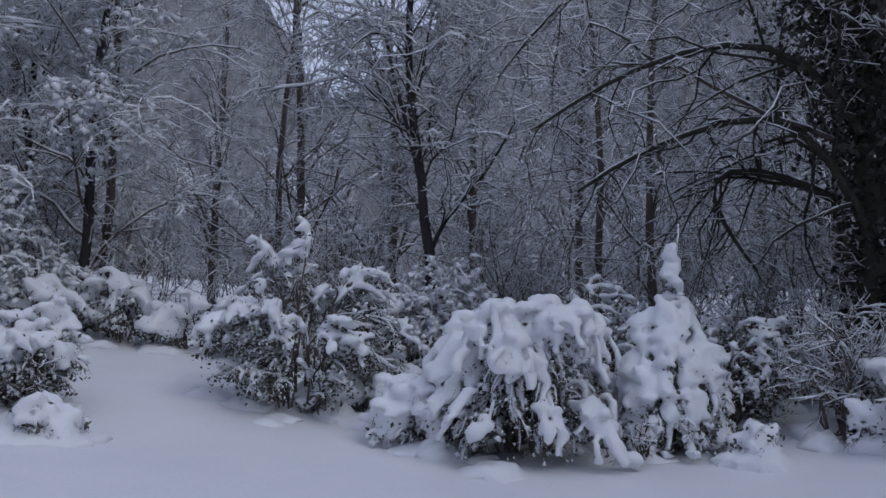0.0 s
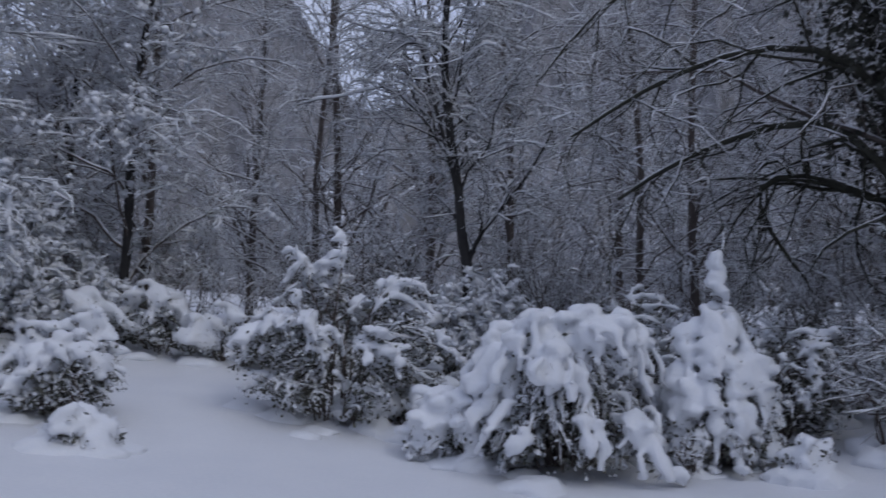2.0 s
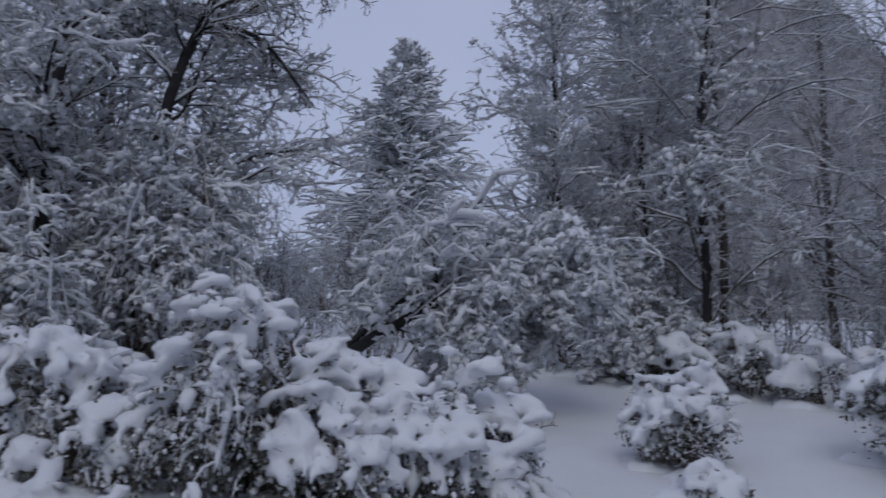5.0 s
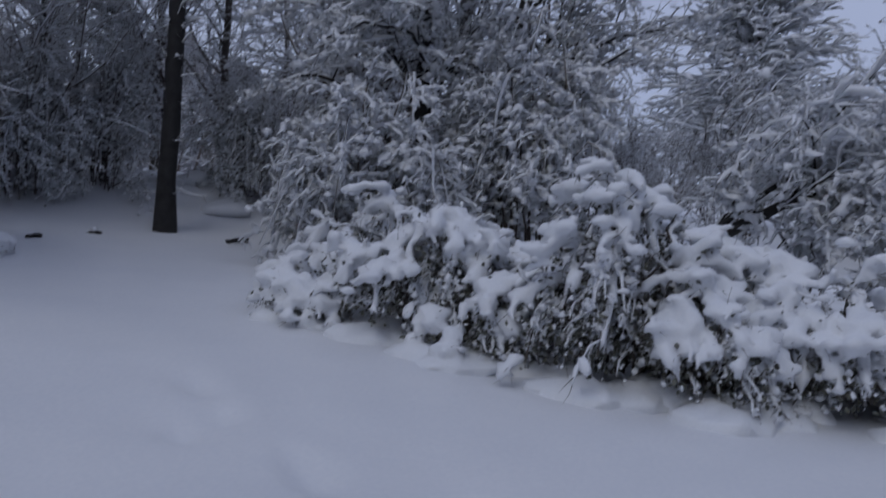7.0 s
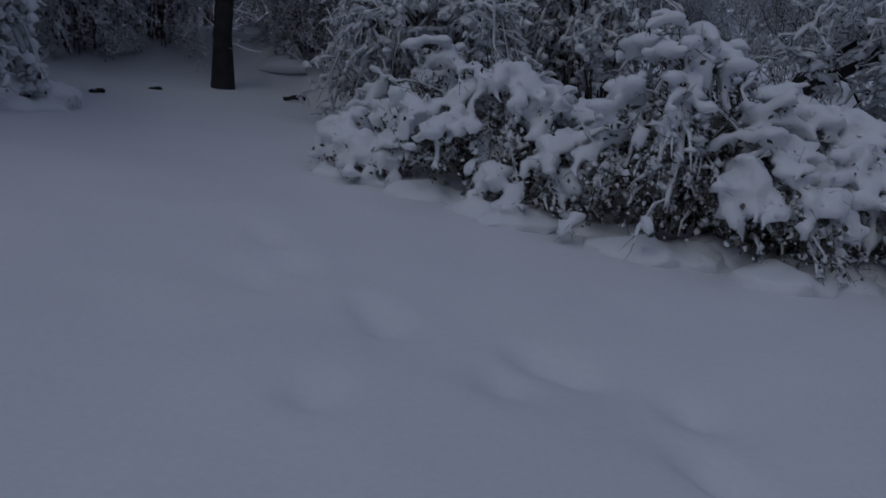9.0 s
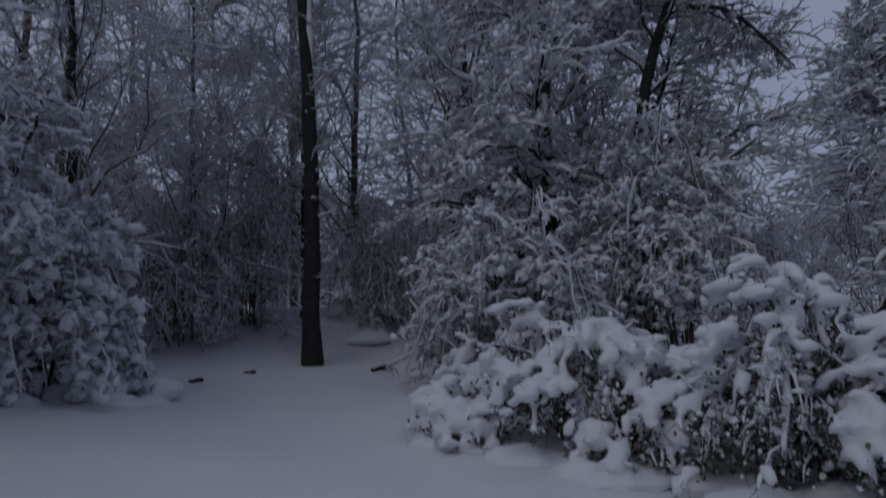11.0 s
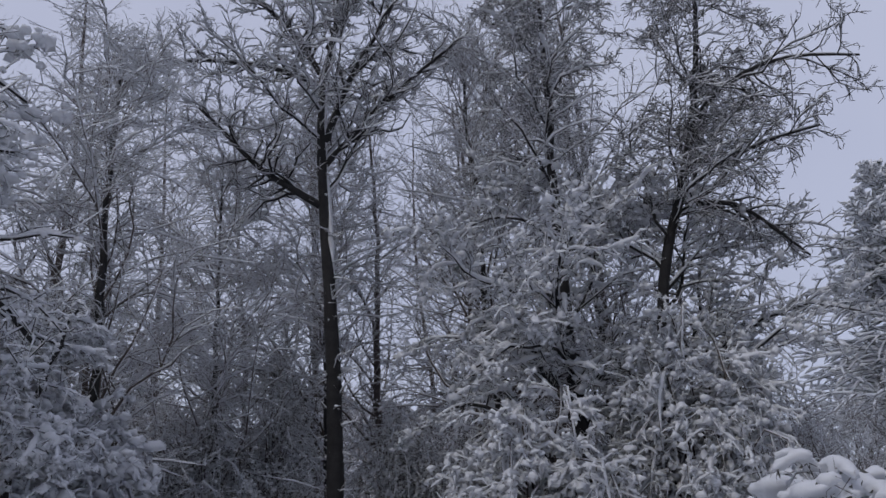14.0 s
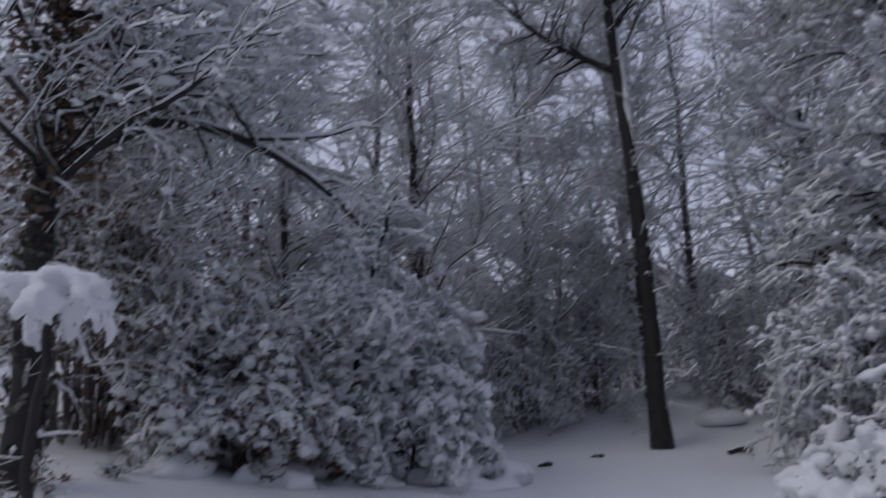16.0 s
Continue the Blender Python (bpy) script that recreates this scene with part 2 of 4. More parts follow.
def tree(name, label, trunk, r0, seed, limbs=12, limb_len=2.6, lo=0.35, hi=0.98, angle=1.0, droop=0.10, k=(9, 7, 3), snow=(0.032, 0.025, 0.019, 0.014),
         drawn=(), bark=BARK, group="", wig=0.17, lift=0.25, tip=0.2, twig_droop=0.12, twig_r=0.006, heavy=0.0, bough=0.55, sprouts=0, ivy=(), coarse=False, slim=0.34, light=99.0, twig_bark=None, laden=0, rime=None):
    """A bare tree under snow: trunk, limbs with their twigs, and the snow on each. trunk: places up the stem; drawn: limbs given by places and radius."""
    rng = np.random.default_rng(seed)
    foot = np.array(trunk[0], float)
    ob = thing(name, foot, label, "tree", group)
    m = 16
    stem = along(trunk, m)[None]
    stem[0, 1:] += rng.normal(0, 0.02, (m, 3)) * (1, 1, 0)
    rad = r0 * np.linspace(1, tip, m + 1)[None] * rng.uniform(0.94, 1.06, (1, m + 1))
    rad[0, 0] *= 1.35
    below = stem.copy()
    below[0, 0, 2] -= 0.25
    part("trunk", tube(Soup(), below - foot, rad, 12).mesh("trunk", bark), ob)
    if rime is not None:
        up_there = stem[0, :, 2] > rime
        crust = snow_on(Soup(), rng, stem[:, up_there] - foot, rad[:, up_there] * 0.95, r0 * 0.3, 6, 0.5, 0.2)
        part("rime", crust.mesh("rime", SNOW), ob, "snow plastered along one side of the trunk")
    if sprouts:
        s, d, length, r, _ = fork(rng, stem, rad, np.zeros(1, int), sprouts, 0.04, 0.7, 1.35, 0.05, 0.1, 0.5, 0.1)
        q1, t1 = grow(rng, s, d, rng.uniform(0.25, 0.8, sprouts), np.full(sprouts, 0.008), 3, 0.25, 0.15)
        s, d, length, r, _ = fork(rng, q1, t1, np.zeros(sprouts, int), 4, 0.2, 1.0, 0.8, 0.5, 0.7)
        q2, t2 = grow(rng, s, d, length, np.full(len(s), 0.006), 1, 0.2, 0.1)
        bare, white = Soup(), Soup()
        tube(tube(bare, q1 - foot, t1, 3), q2 - foot, t2, 3)
        snow_on(snow_on(white, rng, q1 - foot, t1, 0.022, 3), rng, q2 - foot, t2, 0.018, 3)
        stuck = stem[0, 1:9, None] + rng.normal(0, 1, (8, 3, 3)) * (r0 * 0.5, r0 * 0.5, 0.25)
        pads(white, rng, stuck.reshape(-1, 3) - foot, 0.035)
        growth = part("growth", bare.mesh("growth", TWIG), ob, kind="stuff")
        part("snow_cover", white.mesh("snow_cover", SNOW), growth, "white snow lying on the twigs", "stuff")
    for z0, z1, wide, count, leaf in ivy:
        at = np.stack([np.interp(z := rng.uniform(z0, z1, count), stem[0, :, 2], stem[0, :, n]) for n in (0, 1)] + [z], 1)
        at = at + rng.normal(0, wide, (count, 3)) - foot
        card = leaf_cards(rng, at, 0.055)
        part("ivy", Soup().cards(card).mesh("ivy", leaf), ob, "dark climbing leaves on the trunk", "stuff")
    s, d, length, r, root = fork(rng, stem, rad, np.zeros(1, int), limbs, lo, hi, angle, 1.0, slim, 0.35, lift)
    span = np.clip(1.25 - 0.7 * np.linspace(0, 1, limbs), 0.3, 1.2)
    p1, r1 = grow(rng, s, d, limb_len * span * rng.uniform(0.75, 1.25, limbs), np.maximum(r, 0.016), 6 if coarse else 9, wig * 1.25, droop)
    for line, radius in drawn:
        p1 = np.concatenate([p1, along(line, p1.shape[1] - 1)[None]])
        r1 = np.concatenate([r1, radius * np.linspace(1, 0.35, p1.shape[1])[None]])
    root1 = np.arange(len(p1))
    s, d, length, r, root2 = fork(rng, p1, r1, root1, k[0], 0.10, 0.98, 0.85, bough, 0.55, 0.5, 0.15)
    p2, r2 = grow(rng, s, d, np.maximum(length, 0.35), np.maximum(r, 0.008), 3 if coarse else 5, wig * 1.9, twig_droop)
    s, d, length, r, root3 = fork(rng, p2, r2, root2, k[1], 0.08, 1.0, 0.85, 0.55, 0.55, 0.7, 0.1)
    p3, r3 = grow(rng, s, d, np.clip(length, 0.16, 0.5), np.maximum(r, twig_r), 1 if coarse else 2, wig * 2.8, twig_droop)
    s, d, length, r, root4 = fork(rng, p3, r3, root3, k[2], 0.15, 1.0, 0.95, 0.45, 0.7, 0.8, 0.1)
    p4, r4 = grow(rng, s, d, np.clip(length, 0.09, 0.2), np.full(len(s), twig_r), 1, wig * 1.6, twig_droop, 0.6)
    for b in range(len(p1)):
        bare, white = Soup(), Soup()
        m1, m2, m3, m4 = root1 == b, root2 == b, root3 == b, root4 == b
        tube(bare, p1[m1] - foot, r1[m1], 6)
        tube(bare, p2[m2] - foot, r2[m2], 3)
        tube(bare, (p3[m3][::2] if coarse else p3[m3]) - foot, r3[m3][::2] if coarse else r3[m3], 3)
        if not coarse:
            step = 1 if p1[b, 0, 2] > light else 3
            tube(bare, p4[m4][::step] - foot, r4[m4][::step], 3)
        # the wind has shaken the high limbs half bare
        high = p1[b, 0, 2] > light
        load = 0.62 if high else 1.0
        snow_on(white, rng, p1[m1] - foot, r1[m1], snow[0] * load, 4 if coarse else 5)
        snow_on(white, rng, p2[m2] - foot, r2[m2], snow[1] * load, 3 if snow[1] < 0.034 else 5)
        snow_on(white, rng, p3[m3] - foot, r3[m3], snow[2] * load, 3)
        snow_on(white, rng, p4[m4] - foot, r4[m4], snow[3] * load, 3)
        if b >= len(p1) - laden:
            clumps(white, rng, p2[m2][:, 1::2].reshape(-1, 3) - foot + (0, 0, 0.03), 0.09, 6, 0.75)
            clumps(white, rng, p3[m3][:, -1] - foot, 0.055, 5, 0.8)
        if heavy and not high:
            ends = p3[m3][:, -1] - foot
            pads(white, rng, ends[rng.uniform(0, 1, len(ends)) < 0.4], heavy * 0.85)
            pads(white, rng, p3[m3][:, 1] - foot, heavy * 0.7)
            (clumps if heavy > 0.05 else pads)(white, rng, p2[m2][:, 2:].reshape(-1, 3) - foot, heavy * 1.3)
        limb = part("limb", bare.mesh("limb", twig_bark if twig_bark and b < limbs else bark), ob)
        part("snow_cover", white.mesh("snow_cover", SNOW), limb, "white snow lying on the twigs", "stuff")
    return ob


def melted(me, grain):
    """The mesh with its overlapping pieces run together, thinned to what can be seen."""
    ob = new("heap", me)
    run = ob.modifiers.new("run", "REMESH")
    run.mode, run.voxel_size, run.use_smooth_shade = "VOXEL", grain, True
    settle = ob.modifiers.new("settle", "SMOOTH")
    settle.factor, settle.iterations = 0.5, 3
    thin = ob.modifiers.new("thin", "DECIMATE")
    thin.ratio = 0.11
    out = bpy.data.meshes.new_from_object(ob.evaluated_get(bpy.context.evaluated_depsgraph_get()))
    bpy.data.objects.remove(ob)
    bpy.data.meshes.remove(me)
    out.name = "snow_cover"
    out.polygons.foreach_set("use_smooth", np.ones(len(out.polygons), bool))
    return out


def tongues(soup, rng, start, floor):
    """Loaded shoots that hang down and outwards from the edge of a mantle."""
    line = np.repeat(start[:, None], 6, 1)
    drop = np.linspace(0, 1, 6)[None]
    line[..., 2] -= drop**1.3 * rng.uniform(0.15, 0.55, (len(line), 1))
    line[..., :2] *= 1 + (0.22 * drop * rng.uniform(0.2, 1.4, (len(line), 1)))[..., None]
    line[:, 1:] += rng.normal(0, 0.025, (len(line), 5, 3))
    line[..., 2] = np.maximum(line[..., 2], floor + 0.05)
    return snow_on(soup, rng, line, np.full(line.shape[:2], 0.01), 0.058, 6, 0.25, 0.0, True)


def bush(name, label, centre, size, seed, stems=26, k=(7, 5), snow=(0.045, 0.055, 0.038), cushion=0.07, leaf=LEAF, leaves=3, leaf_size=0.03,
         hang=0.75, low=0.3, cone=False, droop=0.35, group="", share=0.35, category="shrub", stem_r=0.016, steep=0.5, longest=0.55, merge=0.024, drift=14, bare_twigs=0, pillow=0.4, crook=0.035, shell=0):
    """A shrub bowed down by snow. size: half widths in x and y, and height."""
    rng = np.random.default_rng(seed)
    cx, cy = centre
    foot = np.array([cx, cy, float(rise(cx, cy)) - 0.05])
    ob = thing(name, foot, label, category, group)
    rx, ry, h = size
    # each stem rises from the middle, arches over and hangs down to its end
    turn = rng.uniform(0, 2 * np.pi, stems)
    out = np.sqrt(rng.uniform(0.06, 1, stems))
    top = h * (1 - 0.5 * out**2) * rng.uniform(low**2, 1.1, stems) ** 0.5
    if cone:
        top = h * (1 - out**0.75 * 0.85) * rng.uniform(0.9, 1.02, stems)
    u = np.linspace(0, 1, 8)
    lean = np.where(u < 0.65, 1 - (1 - u / 0.65) ** 2, 1 - (1 - hang) * ((u - 0.65) / 0.35) ** 1.6)
    side = 0.3 + 0.7 * u**1.2
    p1 = np.zeros((stems, 8, 3))
    p1[..., 0] = (np.cos(turn) * out)[:, None] * rx * side
    p1[..., 1] = (np.sin(turn) * out)[:, None] * ry * side
    p1[..., 2] = top[:, None] * lean
    p1[:, 1:] += rng.normal(0, crook, (stems, 7, 3)) * h**0.5
    r1 = stem_r * np.linspace(1, 0.35, 8)[None] * np.ones((stems, 1))
    root1 = np.arange(stems)
    s, d, length, r, root2 = fork(rng, p1, r1, root1, k[0], 0.12, 1.0, 0.9, 0.34, 0.6, 0.5, 0.15)
    if merge:
        # the loaded side shoots all lean outwards before they bow down
        away = unit(s * (1 / rx, 1 / ry, 0) + 1e-6)
        d = 0.5 * d + 0.65 * away + (0, 0, 0.12)
    p2, r2 = grow(rng, s, d, np.clip(length, 0.16, longest), np.maximum(r, 0.006), 2 if snow[1] < 0.024 else 3 if not merge else 4, 0.16 if merge else 0.26, droop * 1.2)
    s, d, length, r, root3 = fork(rng, p2, r2, root2, k[1], 0.15, 1.0, 0.9, 0.5, 0.7, 0.6, 0.1)
    p3, r3 = grow(rng, s, d, np.clip(length, 0.10, 0.35), np.maximum(r, 0.004), 2 if snow[1] > 0.024 else 1, 0.36 if merge else 0.4, droop * (0.5 if merge else 1.2))
    for p in (p1, p2, p3):
        ground = rise(p[..., 0] + cx, p[..., 1] + cy) - foot[2]
        p[..., 2] = np.maximum(p[..., 2] + ground * 0.5, ground + 0.02 + 0.12 * rng.uniform(0, 1, ground.shape))
    pick3 = rng.uniform(0, 1, len(p3)) < (0.7 if merge or not cushion else 0.75)
    tips = np.concatenate([p2[:, -2], p2[:, -1]])
    tip_root = np.concatenate([root2, root2])
    some = rng.uniform(0, 1, len(tips)) < share
    for b in range(stems):
        m1, m2, m3 = root1 == b, root2 == b, root3 == b
        bare = Soup()
        tube(bare, p1[m1], r1[m1], 5)
        tube(bare, p2[m2], r2[m2], 3)
        tube(bare, p3[m3][::3], r3[m3][::3], 3)
        stem = part("stem", bare.mesh("stem", TWIG), ob)
        if not merge:
            white = Soup()
            snow_on(white, rng, p1[m1][:, 2:], r1[m1][:, 2:], snow[0], 3, steep=steep)
            snow_on(white, rng, p2[m2], r2[m2], snow[1], 3, steep=steep)
            snow_on(white, rng, p3[m3 & pick3], r3[m3 & pick3], snow[2], 3, steep=steep)
            if cushion:
                clumps(white, rng, tips[some & (tip_root == b)] + (0, 0, 0.02), cushion)
                near = p3[m3]
                pads(white, rng, near[rng.uniform(0, 1, len(near)) < 0.5][:, 1] + (0, 0, 0.01), cushion * 0.7)
                pads(white, rng, p2[m2][:, 1:].reshape(-1, 3), cushion * 0.9)
            part("snow_cover", white.mesh("snow_cover", SNOW), stem, "white snow lying on the twigs", "stuff")
    if merge:
        # snow lies on whatever is open to the sky and runs together there; what hangs below is only dusted
        cell = 0.15
        nodes = np.concatenate([p1.reshape(-1, 3), p2.reshape(-1, 3), p3.reshape(-1, 3)])
        wide = int(max(rx, ry) * 2 / cell) + 12

        def square(p):
            q = np.clip(((p[..., :2] / cell) + wide).astype(int), 0, 2 * wide - 1)
            return q[..., 0], q[..., 1]

        roof = np.full((2 * wide, 2 * wide), -9.0)
        np.maximum.at(roof, square(nodes), nodes[:, 2])

        def below(p):
            return roof[square(p)] - p[..., 2]

        white = Soup()
        lit2, lit3 = below(p2[:, 2]) < 0.4, below(p3[:, 1]) < 0.25
        snow_on(white, rng, p1[:, 3:], r1[:, 3:], snow[0], 6, 0.16, steep, True)
        snow_on(white, rng, p2[lit2], r2[lit2], snow[1] * 1.1, 6, 0.22, steep, True)
        snow_on(white, rng, p3[lit3 & pick3], r3[lit3 & pick3], snow[2], 5, 0.25, steep, True)
        seat = np.concatenate([p1[:, 3:].reshape(-1, 3), p2[:, 1:].reshape(-1, 3)])
        seat = seat[(below(seat) < 0.12) & (rng.uniform(0, 1, len(seat)) < pillow)]
        clumps(white, rng, seat + (0, 0, 0.01), cushion * rng.uniform(0.6, 1.3, (len(seat), 1, 1, 1)), 8, 0.8)
        if shell:
            # drapes of snow from twig to twig over the top
            i, j = np.nonzero(roof > 0.3 * h)
            pick = rng.permutation(len(i))[:shell]
            i, j = i[pick], j[pick]
            drape = np.stack([(i - wide + 0.5) * cell, (j - wide + 0.5) * cell, roof[i, j] - 0.03], 1)
            clumps(white, rng, drape + rng.normal(0, 0.03, drape.shape), cushion * rng.uniform(0.7, 1.35, (len(drape), 1, 1, 1)), 8, 0.85)
            if shell > 100:
                rim = (drape[:, 0] / rx) ** 2 + (drape[:, 1] / ry) ** 2 > 0.35
                tongues(white, rng, drape[rim], rise(cx, cy) - foot[2])
        if cone:
            # the mantle of a young fir: a narrow spire over spreading shoulders, torn into tongues below
            n = 150
            v = rng.uniform(0.3, 1.0, n) ** 1.1
            r = np.interp(v, [0.3, 0.45, 0.55, 0.68, 0.85, 1.0], [0.8, 0.62, 0.5, 0.26, 0.12, 0.02])
            a = rng.uniform(0, 2 * np.pi, n)
            cloak = np.stack([np.cos(a) * r * rx, np.sin(a) * r * ry, v * h], 1)
            clumps(white, rng, cloak, (0.05 + 0.08 * r)[:, None, None, None], 8, 1.0)
            tongues(white, rng, cloak[v < 0.5], rise(cx, cy) - foot[2])
        a = rng.uniform(0, 2 * np.pi, drift)
        w = rng.uniform(0.5, 1.0, drift)
        skirt = np.stack([np.cos(a) * rx * w, np.sin(a) * ry * w, 0 * a], 1)
        skirt[:, 2] = rise(skirt[:, 0] + cx, skirt[:, 1] + cy) - foot[2]
        clumps(white, rng, skirt - (0, 0, 0.05), 0.26, 9, 0.6)
        part("snow_cover", melted(white.mesh("snow_cover", SNOW), merge), ob, "thick fresh snow run together in lumpy masses")
        dim2, dim3 = p2[~lit2], p3[~lit3]
        frost = snow_on(Soup(), rng, dim2, r2[~lit2], snow[1] * 0.34, 4, 0.4, steep)
        specks = np.concatenate([dim3.reshape(-1, 3), dim3[:, -1], dim2[:, 1:].reshape(-1, 3)])
        specks = specks + rng.normal(0, 0.03, specks.shape)
        specks = specks[::2]
        pads(frost, rng, specks, 0.013 * np.exp(rng.normal(0, 0.55, (len(specks), 1, 1, 1))))
        if merge < 0.03:
            # fine twigs hang out below the mantle with a thin lining of snow
            s, d, length, r, root4 = fork(rng, p2, r2, root2, 3, 0.2, 1.0, 1.0, 0.6, 0.6, 0.6, -0.1)
            p4, r4 = grow(rng, s, d, np.clip(length, 0.12, 0.3), np.full(len(s), 0.004), 2, 0.45, 0.5)
            p4[..., 2] = np.maximum(p4[..., 2], rise(p4[..., 0] + cx, p4[..., 1] + cy) - foot[2])
            part("fringe", tube(Soup(), p4, r4, 3).mesh("fringe", TWIG), ob, "fine dark twigs hanging below the snow", "stuff")
            pads(frost, rng, p4[::3, 1], 0.012)
        part("frost", frost.mesh("frost", SNOW), ob, "thin snow on the hanging twigs", "stuff")
    elif drift:
        a = rng.uniform(0, 2 * np.pi, drift)
        w = rng.uniform(0.3, 0.9, drift)
        skirt = np.stack([np.cos(a) * rx * w, np.sin(a) * ry * w, 0 * a], 1)
        skirt[:, 2] = rise(skirt[:, 0] + cx, skirt[:, 1] + cy) - foot[2]
        part("snow_drift", clumps(Soup(), rng, skirt, 0.3, 9, 0.8).mesh("snow_drift", SNOW), ob, "low drift of snow about the foot", "stuff")
    if bare_twigs:
        start = p1[rng.integers(0, stems, bare_twigs), rng.integers(4, 7, bare_twigs)]
        way = 0.5 * start / (rx, ry, h) + rng.normal(0, 0.35, start.shape) + (0, 0, 0.6)
        q, w = grow(rng, start, way, rng.uniform(0.25, 0.5, bare_twigs) * min(h, 1.3), np.full(bare_twigs, 0.007), 6, 0.2, 0.02)
        for n in range(bare_twigs):
            s, d, length, r, _ = fork(rng, q[n : n + 1], w[n : n + 1], np.zeros(1, int), 5, 0.3, 0.95, 0.7, 0.4, 0.7)
            q2, w2 = grow(rng, s, d, length, np.maximum(r, 0.004), 3, 0.2, 0.05)
            part("twig", tube(tube(Soup(), q[n : n + 1], w[n : n + 1], 4), q2, w2, 3).mesh("twig", BARK), ob, "bare dark twig poking through the snow")
    if leaves:
        at = np.repeat(p2.reshape(-1, 3), leaves, 0)
        at = at * (0.95, 0.95, 1.0) + rng.normal(0, 0.06, at.shape) - (0, 0, 0.08)
        at = at[at[:, 2] > rise(at[:, 0] + cx, at[:, 1] + cy) - foot[2] + 0.12]
        part("foliage", Soup().cards(leaf_cards(rng, at, leaf_size)).mesh("foliage", leaf), ob, kind="stuff")
    return ob


def up(x, y, dz=0.0):
    return (x, y, float(rise(x, y)) + dz)


# ---- ground ----
def snow_ground():
    n = 300
    q = np.linspace(-1, 1, n)
    line = np.sinh(q * 6.7) / math.sinh(6.7) * 420
    x, y = np.meshgrid(line - 3.2, line + 1.6, indexing="ij")
    z = rise(x, y)
    near = np.exp(-((x + 2) ** 2 + (y - 3) ** 2) / 900)
    bump = np.array([noise.noise((a * 0.45, b * 0.45, 0.0)) * 0.09 + noise.noise((a * 1.7, b * 1.7, 4.0)) * 0.025 for a, b in zip(x.ravel(), y.ravel())]).reshape(x.shape)
    z = z + bump * near
    # old footprints, half filled by new snow
    for fx, fy in ((-4.8, 1.0), (-4.1, 1.75), (-4.0, 1.3), (-3.6, 2.1), (-3.2, 1.8), (-3.0, 1.85), (-2.6, 1.2), (-2.2, 1.6), (-5.9, 0.75), (-4.1, 0.4), (-4.25, 1.6), (-5.1, 1.0), (-6.5, 0.75), (-1.7, 8.8), (-3.1, 7.4), (-5.7, 0.5)):
        z = z - 0.075 * np.exp(-((x - fx) ** 2 + 1.6 * (y - fy) ** 2) / 0.026)
    soup = Soup()
    soup.verts.append(np.stack([x, y, z], -1).reshape(-1, 3))
    i = np.arange((n - 1) * n).reshape(n - 1, n)[:, :-1].ravel()
    soup.quads.append(np.stack([i, i + n, i + n + 1, i + 1], -1))
    soup.count = n * n
    return tagged(new("ground", soup.mesh("ground", GROUND_SNOW)), "smooth fresh snow over gently rising ground", "snow", kind="structure")


snow_ground()

# ---- the trees that stand out ----
tree("tree", "slender dark tree with a leaning forked crown under snow", [up(-0.2, 14.5), (-0.24, 14.5, 3.1), (-0.68, 14.5, 5.5), (-0.69, 14.5, 7.6), (-0.6, 14.6, 10.0), (-0.4, 14.7, 12.0)], 0.115, 11, sprouts=40, rime=2.5, snow=(0.03, 0.026, 0.024, 0.02),
     limbs=24, limb_len=2.6, lo=0.24, angle=0.85, k=(12, 7, 4), droop=0.06, lift=0.5,
     drawn=[([(-0.36, 14.5, 3.7), (-0.6, 14.45, 4.9), (-0.9, 14.4, 5.8), (-1.15, 14.3, 6.8), (-1.35, 14.2, 8.2)], 0.05), ([(-0.24, 14.5, 3.0), (-0.05, 14.45, 3.55), (0.35, 14.4, 3.95), (0.7, 14.35, 4.35), (1.2, 14.3, 5.3)], 0.045)])
# its near-black leaf cloud is added to stand in for the crown's deep shade
tree("tree", "old thick-stemmed mossy tree with long sprawling limbs", [up(5.6, 10.7), (5.58, 10.65, 3.0), (5.55, 10.6, 5.0), (5.5, 10.7, 7.5), (5.6, 11, 10.0)], 0.27, 12, sprouts=50, limbs=24, limb_len=3.6, lo=0.34, angle=1.1, droop=0.09, k=(15, 8, 3), bark=MOSSY, snow=(0.018, 0.015, 0.014, 0.012), slim=0.2, twig_droop=0.3, twig_bark=TWIG, ivy=((4.2, 8.0, 0.55, 7500, SHADED_LEAF), (0.6, 4.4, 0.22, 3500, SHADED_LEAF)),
     drawn=[([(5.32, 10.4, 4.17), (4.76, 10.47, 5.21), (4.07, 10.76, 5.61), (3.16, 11.06, 5.47), (2.12, 11.3, 5.05), (1.2, 11.4, 4.4)], 0.06),
            ([(5.45, 10.5, 2.81), (4.97, 10.4, 3.84), (4.37, 10.64, 4.65), (3.5, 10.95, 4.34), (2.6, 11.14, 4.1), (1.8, 11.2, 3.5)], 0.07),
            ([(5.3, 11.0, 3.4), (4.28, 11.42, 3.98), (3.63, 11.65, 3.85), (3.98, 11.53, 2.95), (4.32, 11.41, 2.47)], 0.07),
            ([(5.5, 10.8, 5.5), (4.4, 11.6, 7.2), (3.0, 12.4, 7.6), (1.6, 12.8, 6.8), (0.8, 12.8, 5.6)], 0.05)])
tree("tree", "many-branched tree hung with drooping snowy boughs", [up(-6.6, 15.0), (-6.55, 15.0, 4.0), (-6.6, 15.0, 6.5), (-6.3, 15.2, 9.0), (-6.2, 15.2, 11.5)], 0.11, 13, twig_bark=TWIG, rime=2.0, sprouts=40, limbs=21, limb_len=2.4, lo=0.04, angle=0.95, droop=0.14, k=(9, 7, 3), lift=0.35, heavy=0.048, snow=(0.036, 0.032, 0.026, 0.02))
